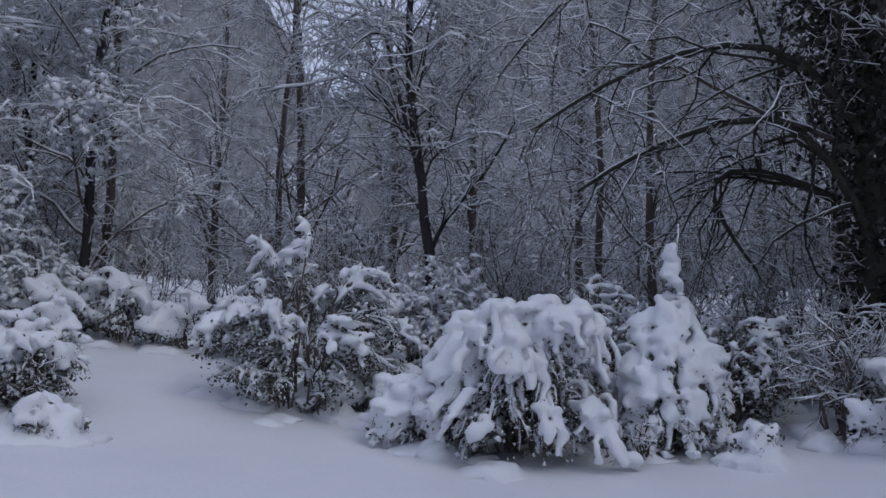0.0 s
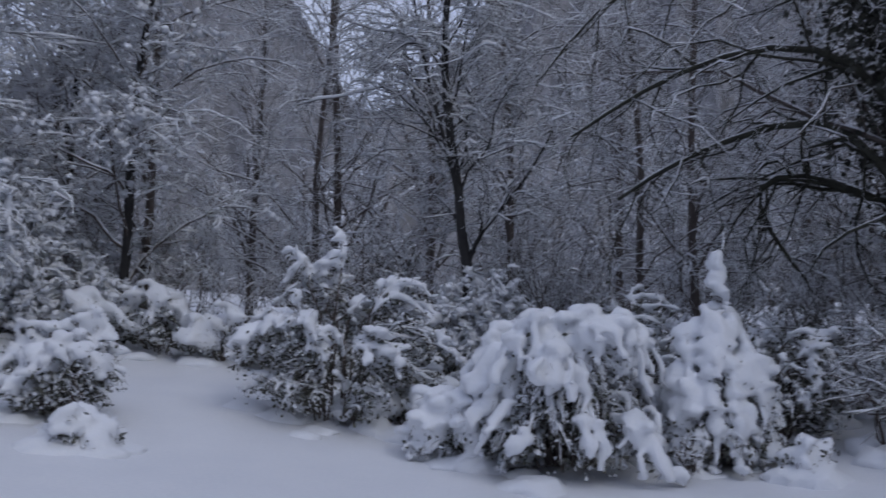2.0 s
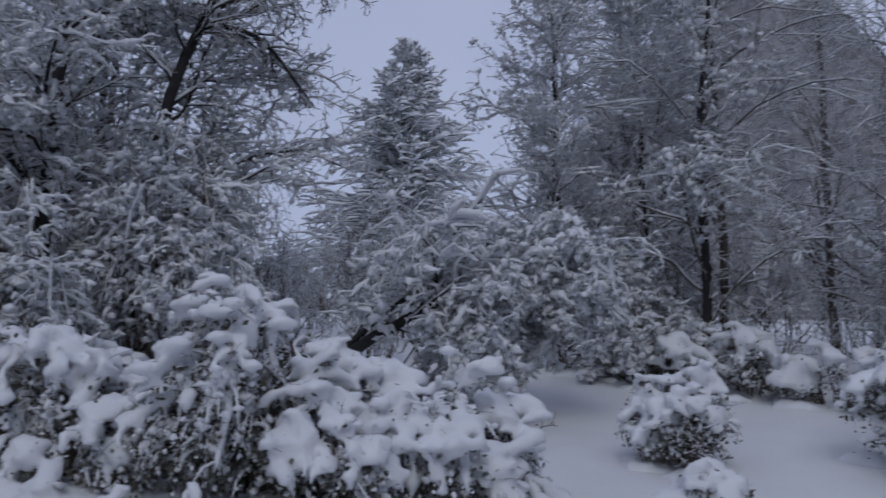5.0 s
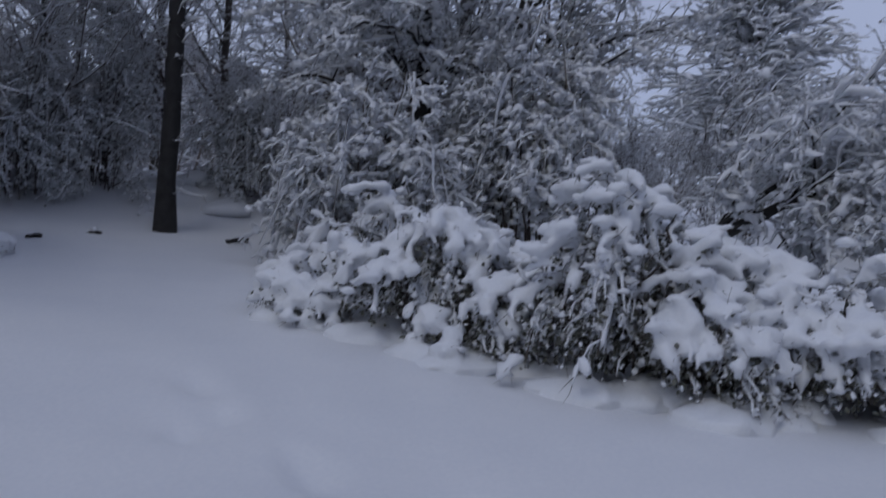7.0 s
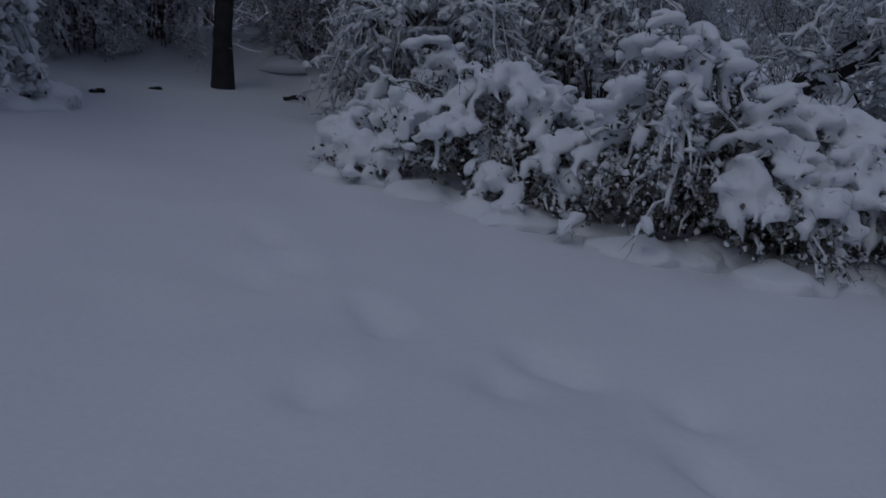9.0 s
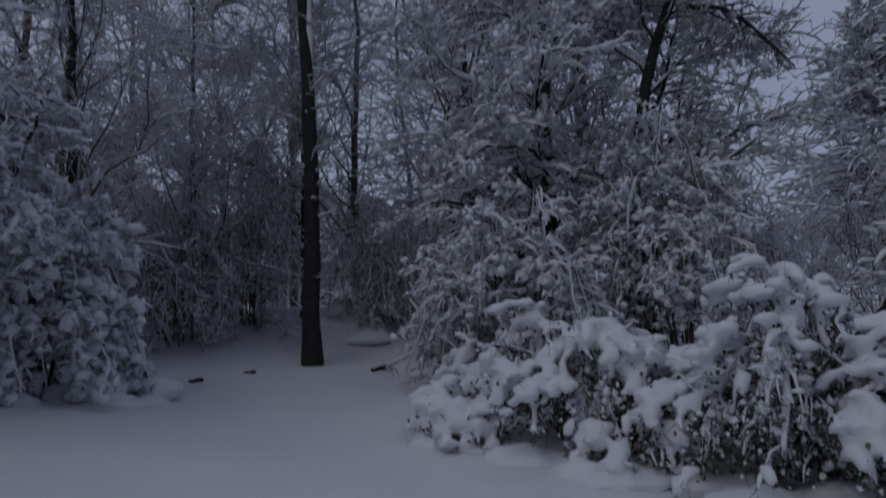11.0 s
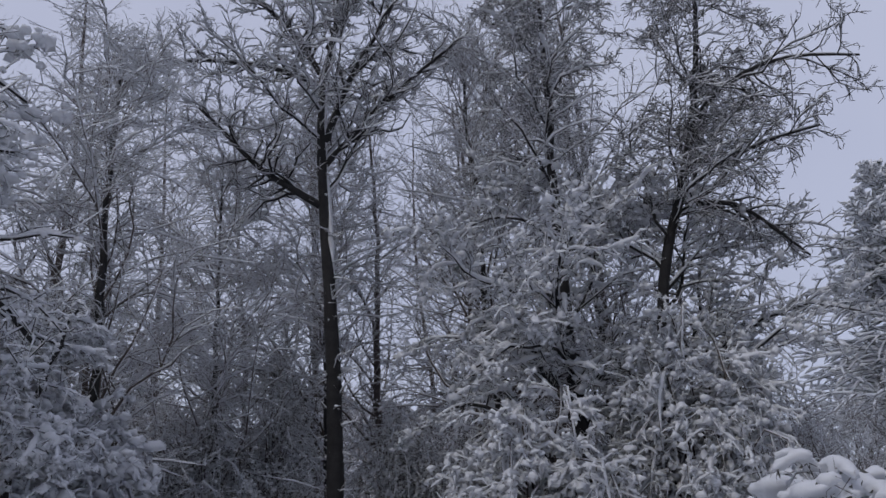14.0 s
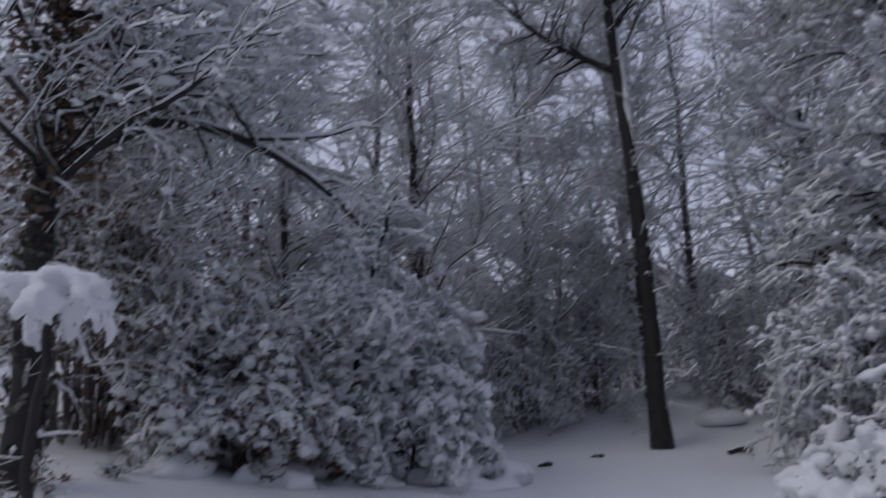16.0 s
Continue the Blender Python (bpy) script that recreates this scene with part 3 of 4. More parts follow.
tree("tree", "many-branched tree hung with drooping snowy boughs", [up(-8.6, 16.6), (-8.5, 16.5, 5.0), (-8.4, 16.3, 8.0), (-8.5, 16.4, 11.0)], 0.10, 14, twig_bark=TWIG, rime=2.0, limbs=32, limb_len=2.6, lo=0.12, angle=0.8, droop=0.08, k=(11, 7, 3), lift=0.4, coarse=True, snow=(0.034, 0.03, 0.028, 0.023))
tree("tree", "tall straight dark-trunked tree with a forked crown", [up(-15.5, 1.95), (-15.5, 2.0, 5.8), (-15.65, 1.92, 9.8), (-15.65, 1.93, 11.7), (-15.56, 2.37, 13.4), (-15.5, 2.6, 16.0)], 0.165, 15, sprouts=60, rime=6.5, wig=0.2, twig_droop=-0.22, limbs=11, limb_len=3.0, lo=0.5, angle=0.95, droop=-0.06, k=(19, 9, 3), bough=0.4, lift=0.3, tip=0.22, snow=(0.052, 0.032, 0.024, 0.02),
     drawn=[([(-15.65, 1.9, 9.7), (-15.54, 2.44, 10.3), (-15.37, 3.18, 11.2), (-15.1, 4.05, 12.0), (-14.8, 4.9, 12.7)], 0.07),
            ([(-15.65, 1.93, 11.7), (-15.75, 1.23, 12.07), (-15.84, 0.41, 12.2), (-15.88, -0.63, 12.2), (-15.85, -1.7, 11.8)], 0.06),
            ([(-15.64, 1.99, 10.3), (-15.56, 2.38, 11.4), (-15.47, 2.79, 12.4), (-15.3, 3.5, 13.5), (-15.2, 4.0, 15.0)], 0.08),
            ([(-15.66, 1.87, 8.9), (-15.75, 1.28, 9.3), (-15.82, 0.67, 9.7), (-15.85, 0.1, 10.4), (-15.8, -0.5, 11.0)], 0.08),
            ([(-15.65, 1.93, 12.0), (-15.7, 1.5, 12.9), (-15.8, 0.9, 13.6), (-15.9, 0.2, 14.2)], 0.07),
            ([(-15.6, 2.1, 12.6), (-15.2, 2.6, 13.6), (-15.0, 3.0, 14.6)], 0.06)])
tree("tree", "broad round tree thickly loaded with snow", [up(-12.9, 5.4), (-12.9, 5.45, 3.5), (-12.9, 5.46, 5.4), (-12.8, 5.6, 8.5), (-12.7, 5.8, 13.0)], 0.15, 116, limbs=30, limb_len=2.7, lo=0.06, angle=0.8, droop=0.12, k=(12, 8, 4), lift=0.3, snow=(0.045, 0.04, 0.03, 0.024), heavy=0.05, light=8.0,
     drawn=[([(-13.0, 5.0, 3.4), (-13.2, 4.5, 4.1), (-13.4, 3.95, 4.5), (-13.55, 3.5, 4.45), (-13.65, 3.2, 4.1)], 0.05)])
tree("tree", "tall tree with long level limbs reaching into the sky", [up(-12.2, 6.8), (-12.15, 6.75, 5.6), (-11.9, 7.1, 6.9), (-11.65, 7.5, 7.9), (-11.35, 7.85, 9.4), (-11.1, 8.2, 12.0)], 0.15, 17, limbs=24, limb_len=2.7, lo=0.2, angle=0.95, droop=0.05, k=(13, 8, 4), lift=0.3, light=6.5, heavy=0.045, snow=(0.036, 0.03, 0.026, 0.021),
     drawn=[([(-11.7, 7.4, 7.4), (-11.2, 8.0, 7.3), (-10.9, 8.4, 6.7), (-10.6, 8.7, 6.1)], 0.05), ([(-11.72, 7.34, 7.6), (-11.3, 7.9, 8.0), (-10.7, 8.5, 8.2), (-10.1, 9.1, 8.2)], 0.05), ([(-11.5, 7.6, 8.8), (-11.0, 8.3, 9.6), (-10.3, 9.0, 9.7), (-9.6, 9.8, 9.3)], 0.05)])
tree("tree", "leaning dark tree arching over under its load of snow", [up(-9.8, 7.9), (-9.45, 8.2, 1.9), (-8.43, 9.15, 2.7), (-7.5, 10.0, 3.2), (-6.7, 10.6, 3.3)], 0.11, 18, wig=0.26, limbs=36, limb_len=1.9, lo=0.42, angle=1.0, droop=0.5, k=(9, 7, 2), lift=0.35, snow=(0.05, 0.05, 0.045, 0.032), heavy=0.045, twig_droop=0.45,
     drawn=[([(-9.5, 8.1, 1.8), (-9.0, 8.7, 2.6), (-8.4, 9.6, 3.3), (-7.6, 10.6, 3.7), (-6.6, 11.2, 3.5)], 0.06)])
tree("tree", "dark leaning tree with a long arching snowy bough", [up(-8.2, -5.0), (-8.25, -4.95, 3.7), (-8.28, -4.9, 6.6), (-8.2, -4.8, 9.0)], 0.17, 19, sprouts=40, ivy=((4.5, 8.0, 0.25, 1500, BROWN_LEAF), (1.0, 6.5, 0.12, 1200, LEAF)), limbs=20, limb_len=2.7, lo=0.34, angle=1.0, droop=0.16, k=(9, 7, 3), snow=(0.036, 0.027, 0.021, 0.016), heavy=0.03, laden=2,
     drawn=[([(-8.3, -4.9, 4.75), (-8.5, -4.4, 5.25), (-8.8, -3.84, 5.5), (-9.0, -3.2, 5.25), (-9.13, -2.84, 5.0), (-9.25, -2.3, 4.7), (-9.31, -2.03, 4.25)], 0.075), ([(-8.3, -4.9, 6.5), (-8.4, -4.2, 6.4), (-8.8, -3.5, 5.9), (-9.0, -3.1, 5.2)], 0.05),
            ([(-8.2, -4.9, 6.6), (-7.95, -4.0, 7.0), (-8.2, -3.3, 7.0), (-8.45, -2.6, 6.75), (-8.55, -2.2, 6.45)], 0.035), ([(-8.3, -4.9, 5.4), (-8.4, -3.6, 5.8), (-8.57, -2.9, 6.0), (-8.75, -2.3, 6.0)], 0.035)])
tree("tree", "low willowy tree bowed down by snow", [up(-11.6, -2.6), (-11.6, -2.5, 3.6), (-11.6, -2.2, 4.6), (-11.5, -1.9, 5.3)], 0.08, 20, limbs=12, limb_len=1.6, lo=0.1, angle=0.9, droop=0.26, k=(10, 8, 3), lift=0.35, snow=(0.04, 0.035, 0.028, 0.022), heavy=0.04, twig_droop=0.25)
tree("tree", "upright many-stemmed tree dusted with snow", [up(-14.2, -1.9), (-14.2, -1.9, 5.6), (-14.4, -1.95, 8.0), (-14.6, -1.9, 11.0)], 0.11, 21, twig_bark=TWIG, limbs=28, limb_len=2.9, lo=0.12, angle=0.75, droop=0.02, k=(12, 8, 3), lift=0.5, coarse=True, snow=(0.028, 0.024, 0.022, 0.018))

tree("tree", "twiggy upright tree with a fan of dark rising boughs", [up(-15.6, 5.2), (-15.6, 5.2, 4.0), (-15.5, 5.1, 7.5), (-15.7, 5.2, 13.5)], 0.11, 22, twig_bark=TWIG, limbs=30, limb_len=3.4, lo=0.12, angle=0.6, droop=-0.05, k=(12, 8, 3), lift=0.6, twig_droop=-0.1, coarse=True, snow=(0.03, 0.024, 0.02, 0.017))
tree("tree", "twiggy upright tree with a fan of dark rising boughs", [up(-18.4, 2.35), (-18.4, 2.35, 4.5), (-18.3, 2.4, 8.0), (-18.4, 2.4, 13.0)], 0.1, 23, twig_bark=TWIG, limbs=30, limb_len=3.2, lo=0.12, angle=0.65, droop=-0.02, k=(12, 8, 3), lift=0.5, twig_droop=-0.05, coarse=True, snow=(0.03, 0.024, 0.02, 0.017))

tree("tree", "thin twiggy tree whitened to its foot", [up(-17.6, 0.1), (-17.6, 0.1, 3.0), (-17.5, 0.0, 6.0), (-17.6, 0.1, 11.0)], 0.07, 24, twig_bark=TWIG, limbs=36, limb_len=3.0, lo=0.05, angle=0.75, droop=0.05, k=(11, 8, 3), lift=0.4, coarse=True, snow=(0.03, 0.024, 0.02, 0.017))

tree("tree", "twiggy upright tree with a fan of dark rising boughs", [up(-15.7, 7.6), (-15.7, 7.6, 4.5), (-15.6, 7.7, 8.0), (-15.7, 7.6, 13.5)], 0.1, 25, twig_bark=TWIG, limbs=24, limb_len=2.8, lo=0.15, angle=0.55, droop=-0.04, k=(8, 7, 3), lift=0.5, twig_droop=-0.08, coarse=True, snow=(0.03, 0.024, 0.02, 0.017))
tree("tree", "dense bushy tree frosted from foot to top", [up(-9.4, 14.3), (-9.4, 14.3, 4.0), (-9.3, 14.2, 7.0), (-9.4, 14.2, 11.5)], 0.09, 26, twig_bark=TWIG, limbs=44, limb_len=2.1, lo=0.06, angle=0.85, droop=0.1, k=(11, 7, 3), lift=0.35, snow=(0.034, 0.03, 0.026, 0.02), heavy=0.035, coarse=True)

tree("tree", "dense bushy tree frosted from foot to top", [up(-14.6, -4.2), (-14.6, -4.2, 4.5), (-14.5, -4.3, 6.5), (-14.6, -4.2, 9.0)], 0.1, 27, twig_bark=TWIG, limbs=32, limb_len=2.2, lo=0.08, angle=0.85, droop=0.1, k=(8, 6, 3), lift=0.35, snow=(0.036, 0.032, 0.028, 0.022), coarse=True)
tree("tree", "dense dark tree with withered leaves and little snow", [up(-12.8, -6.0), (-12.8, -6.0, 5.0), (-12.7, -6.1, 7.0), (-12.8, -6.0, 9.5)], 0.1, 28, limbs=40, limb_len=2.4, lo=0.08, angle=0.85, droop=0.1, k=(10, 7, 3), lift=0.35, snow=(0.018, 0.016, 0.014, 0.012), coarse=True, ivy=((2.5, 9.5, 0.9, 5000, BROWN_LEAF),))

# ---- shrubs ----
bush("bush", "upright snow-laden evergreen bush with drooping tips", (-1.9, 11.0), (1.3, 0.9, 2.35), 31, bare_twigs=5, stems=36, k=(8, 5), hang=0.85)
bush("bush", "broad bush buried under thick drooping snow", (0.95, 9.35), (1.05, 0.95, 1.85), 232, stems=44, k=(9, 4), longest=0.5, snow=(0.06, 0.066, 0.045), cushion=0.085, droop=0.7, hang=0.3, steep=0.2, low=0.5, drift=8, pillow=0.45, shell=170)
bush("bush", "low bush buried in snow beside a larger one", (-0.05, 9.9), (0.8, 0.6, 0.9), 133, stems=24, k=(8, 4), longest=0.4, snow=(0.06, 0.06, 0.04), cushion=0.09, droop=0.6, hang=0.3, steep=0.2, drift=14, pillow=0.5, shell=70)
bush("bush", "leafy dark bush dusted with snow behind a buried one", (1.75, 10.9), (0.7, 0.6, 2.0), 134, stems=26, k=(7, 5), snow=(0.022, 0.03, 0.028), cushion=0.05, leaves=4, drift=6)
bush("bush", "low mound of snow-covered bramble", (-0.9, 11.2), (1.0, 0.7, 0.75), 33, stems=22, snow=(0.06, 0.07, 0.055), cushion=0.10, share=0.5, hang=0.5)
bush("young_conifer", "cone-shaped sapling draped in snow", (2.6, 9.5), (0.66, 0.55, 2.35), 34, stems=36, k=(8, 4), snow=(0.075, 0.058, 0.04), cushion=0.085, droop=0.8, hang=0.25, cone=True, steep=0.2, longest=0.32, pillow=0.6)
# thin snow and extra leaves here partly stand in for shade on this side
bush("bush", "snow-dusted bush with dark leaves", (3.4, 10.4), (0.95, 0.6, 1.5), 35, stems=28, snow=(0.025, 0.034, 0.03), cushion=0.05, share=0.2, leaves=4, drift=4)
bush("bush", "bare thin-twigged shrub beside the snow-laden bushes", (4.5, 9.3), (0.85, 0.5, 1.7), 36, stems=18, k=(9, 6), snow=(0.014, 0.016, 0.014), cushion=0.0, leaves=0, droop=0.0, hang=1.0, merge=0, crook=0.06, drift=3)
bush("bush", "snow-laden bush with hanging boughs", (4.9, 8.6), (0.6, 0.5, 1.1), 37, stems=18, snow=(0.05, 0.06, 0.05), cushion=0.08, hang=0.4, drift=4)
bush("sapling", "tiny sapling under a cap of snow", (3.3, 8.85), (0.16, 0.15, 0.5), 38, stems=6, k=(4, 3), snow=(0.03, 0.04, 0.04), cushion=0.06)
bush("bush", "small round bush with a dark stem, covered in snow", (-4.6, 9.1), (0.58, 0.5, 1.3), 39, stems=24, k=(7, 4), snow=(0.045, 0.06, 0.05), cushion=0.07)
bush("bush", "small low snow-covered shrub", (-3.75, 8.0), (0.3, 0.3, 0.5), 40, stems=12, k=(6, 4), snow=(0.04, 0.05, 0.045), cushion=0.06)
bush("bush", "thick snow-buried bush with dark gaps", (-6.45, 4.4), (1.2, 1.15, 1.8), 41, drift=34, bare_twigs=14, shell=60, stems=46, k=(8, 5), snow=(0.062, 0.054, 0.036), share=0.3, cushion=0.08, droop=0.5, hang=0.35)
bush("bush", "spreading bush weighed down by snow", (-5.4, 5.85), (1.0, 1.15, 1.2), 42, drift=30, bare_twigs=7, shell=80, stems=40, k=(8, 5), snow=(0.066, 0.057, 0.038), share=0.3, cushion=0.085, droop=0.5, hang=0.3)
bush("bush", "tangled bush with bare twigs poking through snow", (-8.15, 3.3), (1.35, 1.1, 1.4), 43, drift=30, bare_twigs=12, shell=45, stems=40, k=(8, 5), snow=(0.057, 0.053, 0.035), share=0.3, cushion=0.075, droop=0.45, hang=0.45)
bush("bush", "dense thicket with withered brown leaves under snow", (-10.9, -4.1), (1.25, 1.7, 2.3), 44, stems=54, k=(10, 6), leaf=BROWN_LEAF, snow=(0.042, 0.042, 0.036), cushion=0.06, leaves=3, leaf_size=0.035, hang=0.4, low=0.2, droop=0.3, share=0.3, longest=0.8, merge=0)
bush("bush", "low dark brush about the broken stem", (-6.0, -3.75), (0.6, 0.55, 0.95), 70, stems=16, k=(6, 4), leaf=BROWN_LEAF, snow=(0.012, 0.012, 0.011), cushion=0.0, leaves=2, leaf_size=0.03, hang=0.6, droop=0.2, merge=0)
bush("bush", "tall brown brush behind a leaning tree", (-10.6, -5.6), (1.7, 1.6, 6.2), 73, stems=54, k=(9, 6), leaf=BROWN_LEAF, snow=(0.022, 0.022, 0.02), cushion=0.035, leaves=4, leaf_size=0.035, hang=0.5, low=0.2, droop=0.25, share=0.2, longest=0.8, merge=0)
for n, (x, y, a, h) in enumerate([(-7.0, 14.0, 1.1, 1.1), (-5.6, 14.4, 1.1, 1.2), (-4.2, 14.2, 1.0, 1.1), (-2.9, 13.8, 0.9, 1.2), (0.8, 13.4, 1.0, 1.3), (2.6, 13.0, 1.0, 1.4), (4.2, 12.2, 1.0, 1.5), (-0.4, 13.0, 0.9, 1.6), (-8.4, 14.2, 1.0, 1.2)]):
    bush("bush", "frosted undergrowth at the edge of the wood", (x, y), (a, 0.6, h), 50 + n, stems=20, k=(6, 4), snow=(0.05, 0.065, 0.05), cushion=0.09, share=0.5, merge=0.042, group="bushes along the wood's edge")
bush("bush", "low tangle at the end of the bushes, half buried", (-8.8, 2.35), (0.7, 0.55, 0.75), 69, stems=20, k=(7, 4), snow=(0.055, 0.058, 0.04), cushion=0.08, hang=0.3)
bush("bush", "low snow-covered bush filling a gap between larger ones", (-7.3, 3.3), (0.7, 0.6, 0.95), 60, stems=22, k=(7, 4), snow=(0.057, 0.053, 0.035), share=0.3, cushion=0.075, droop=0.5, hang=0.35)
bush("bush", "low snow-covered bush filling a gap between larger ones", (-5.7, 4.6), (0.7, 0.6, 1.0), 65, stems=22, k=(7, 4), snow=(0.057, 0.053, 0.035), share=0.3, cushion=0.075, droop=0.5, hang=0.35)
for n, (x, y, h) in enumerate([(2.15, 8.85, 0.55), (-4.15, 8.55, 0.75), (-9.09, -4.56, 0.22), (-9.42, -4.52, 0.30), (-10.25, -3.34, 0.35), (-11.61, -2.57, 0.30)]):
    bush("bare_shrub", "little leafless shrub sticking out of the snow", (x, y), (0.2, 0.2, h), 90 + n, stems=5, k=(5, 3), snow=(0.010, 0.012, 0.010), cushion=0.0, leaves=0, droop=0.0, hang=1.0, merge=0, drift=0, group="little bare shrubs")
for n, (x, y, a, h) in enumerate([(-12.3, -1.15, 0.55, 0.4), (-12.0, -2.9, 0.7, 0.5), (-10.9, 5.2, 0.9, 0.9), (-10.6, 3.4, 0.8, 0.9)]):
    bush("bush", "low bramble at the foot of a hazel, bent under snow", (x, y), (a, 0.8, h), 75 + n, stems=20, k=(7, 4), snow=(0.045, 0.05, 0.036), cushion=0.08, hang=0.3, merge=0.034)
for n, (x, y, a, h) in enumerate([(4.3, 11.4, 0.9, 1.7), (6.3, 10.0, 0.8, 1.8), (5.4, 9.75, 0.7, 1.3)]):
    bush("bush", "dark leafy shrub with little snow beside an old tree", (x, y), (a, 0.7, h), 135 + n, stems=24, k=(7, 5), snow=(0.014, 0.016, 0.014), cushion=0.03, leaves=5, hang=0.6, low=0.2, merge=0, drift=6)
# big hazels that droop to the ground
HAZEL = dict(k=(13, 7), snow=(0.036, 0.036, 0.032), cushion=0.06, leaves=0, droop=0.34, share=0.2, longest=0.65, category="tree", stem_r=0.016, merge=0, drift=6)
bush("hazel", "wide hazel bowed to the ground by snow", (-11.6, 4.1), (1.6, 1.5, 3.3), 45, stems=34, hang=0.25, low=0.2, **HAZEL)
bush("hazel", "tall hazel with many snow-loaded rods", (-11.4, 6.6), (1.6, 1.6, 4.4), 46, stems=36, hang=0.6, low=0.25, **HAZEL)
bush("hazel", "drooping hazel thick with snow beside the open snow", (-12.5, -2.3), (1.5, 1.6, 3.2), 47, stems=44, hang=0.15, low=0.15, **{**HAZEL, "snow": (0.06, 0.058, 0.046), "cushion": 0.085, "share": 0.35})
bush("hazel", "dark dense hazel dusted with a little snow", (-17.3, -0.3), (1.3, 1.3, 3.4), 66, stems=42, hang=0.2, low=0.1, **{**HAZEL, "snow": (0.022, 0.021, 0.018), "cushion": 0.034, "stem_r": 0.012, "leaves": 1, "share": 0.0})
bush("hazel", "dark dense hazel dusted with a little snow", (-17.9, 1.0), (1.5, 1.5, 3.9), 67, stems=42, hang=0.3, low=0.1, **{**HAZEL, "snow": (0.022, 0.021, 0.018), "cushion": 0.034, "stem_r": 0.012, "leaves": 1, "share": 0.0})
bush("hazel", "dark dense hazel dusted with a little snow", (-18.2, 4.0), (1.4, 1.3, 3.0), 79, stems=36, hang=0.2, low=0.1, **{**HAZEL, "snow": (0.022, 0.021, 0.018), "cushion": 0.034, "stem_r": 0.012, "leaves": 1, "share": 0.0})
bush("hazel", "frosted hazel at the foot of a slender tree", (-0.2, 13.5), (1.1, 0.7, 2.1), 72, stems=24, hang=0.6, low=0.25, **HAZEL)
bush("hazel", "frosted hazel beneath the taller trees", (-7.4, 14.0), (1.5, 1.0, 2.6), 48, stems=26, hang=0.5, low=0.25, **HAZEL)

def broken_stem(foot, bend, head, r, seed):
    """A crooked dark stem that carries a wide cap of snow."""
    rng = np.random.default_rng(seed)
    foot, head = np.array(foot), np.array(head)
    ob = thing("snow_laden_stump", foot, "broken dark stem carrying a thick cap of snow", "stump")
    line = along([(0, 0, -0.2), np.array(bend) - foot, head - foot], 10)[None]
    line[0, 1:] += rng.normal(0, 0.012, (10, 3))
    part("stem", tube(Soup(), line, r * np.linspace(1.2, 0.8, 11)[None], 8).mesh("stem", BARK), ob)
    n = 16
    a = rng.uniform(0, 2 * np.pi, n)
    way = np.stack([np.cos(a), np.sin(a), rng.uniform(-0.1, 0.25, n)], 1)
    p1, r1 = grow(rng, np.repeat(line[:, -1], n, 0), way, rng.uniform(0.25, 0.52, n), np.full(n, 0.012), 5, 0.18, 0.35)
    s, d, length, w, _ = fork(rng, p1, r1, np.zeros(n, int), 4, 0.3, 1.0, 0.8, 0.5, 0.7)
    p2, r2 = grow(rng, s, d, np.clip(length, 0.08, 0.2), np.full(len(s), 0.006), 3, 0.25, 0.7)
    part("twigs", tube(tube(Soup(), p1, r1, 4), p2, r2, 3).mesh("twigs", BARK), ob, "dark broken twigs under the cap", "stuff")
    white = snow_on(Soup(), rng, p1, r1, 0.055, 6, 0.2, 0.3, True)
    snow_on(white, rng, p2, r2, 0.036, 5, 0.25, 0.3, True)
    clumps(white, rng, p1[:, 1:4].reshape(-1, 3) + (0, 0, 0.05), 0.085, 8, 0.8)
    part("snow_cover", melted(white.mesh("snow_cover", SNOW), 0.02), ob, "thick rounded cap of fresh snow")


broken_stem(up(-5.75, -3.34), (-5.72, -3.47, 1.95), (-5.8, -3.38, 2.9), 0.032, 29)

# ---- the wood behind ----
WOOD, BRUSH = "trees of the wood", "thickets under the trees"
first = tree("tree", "bare woodland tree frosted with snow", [up(-3.5, 19.0), up(-3.4, 19.0, 4), up(-3.6, 19.1, 8), up(-3.5, 19.0, 12.0)], 0.11, 61, limbs=24, limb_len=2.8, lo=0.06, angle=0.8, droop=0.10, k=(8, 5, 2), lift=0.4, group=WOOD, coarse=True, bark=TWIG, snow=(0.017, 0.019, 0.021, 0.019))
second = tree("tree", "slim bare woodland tree frosted with snow", [up(3.2, 17.5), up(3.3, 17.4, 4), up(3.1, 17.6, 8), up(3.3, 17.5, 12.5)], 0.09, 62, limbs=24, limb_len=3.0, lo=0.05, angle=1.0, droop=0.18, k=(8, 5, 2), lift=0.3, group=WOOD, coarse=True, bark=TWIG, snow=(0.017, 0.019, 0.021, 0.019))
rng = np.random.default_rng(5)


def round_about(azimuths, near, beyond):
    """Places in two ragged rows on an arc, by degrees to the left of ahead."""
    return [up(-math.sin(radians(a)) * r, math.cos(radians(a)) * r, -0.05) for n, q in enumerate(azimuths) for a, r in [(q + rng.uniform(-1.5, 1.5), (near, beyond)[n % 2] + rng.uniform(-1, 1))]]


def spread(kinds, places, size=1.0):
    for n, at in enumerate(places):
        turned = Matrix.Translation(at) @ Euler((0, 0, rng.uniform(0, 6.28))).to_matrix().to_4x4() @ Matrix.Scale(size * rng.uniform(0.85, 1.15), 4)
        copy_thing(kinds[n % 2], turned)


spread((first, second), round_about(range(-32, 30, 6), 20.5, 18.0) + round_about((62, 71, 98, 107, 116, 125), 19.0, 22.0) + round_about((76, 82, 94), 25.0, 23.5) + round_about((67, 73, 78, 88, 101, 111), 19.5, 21.0))
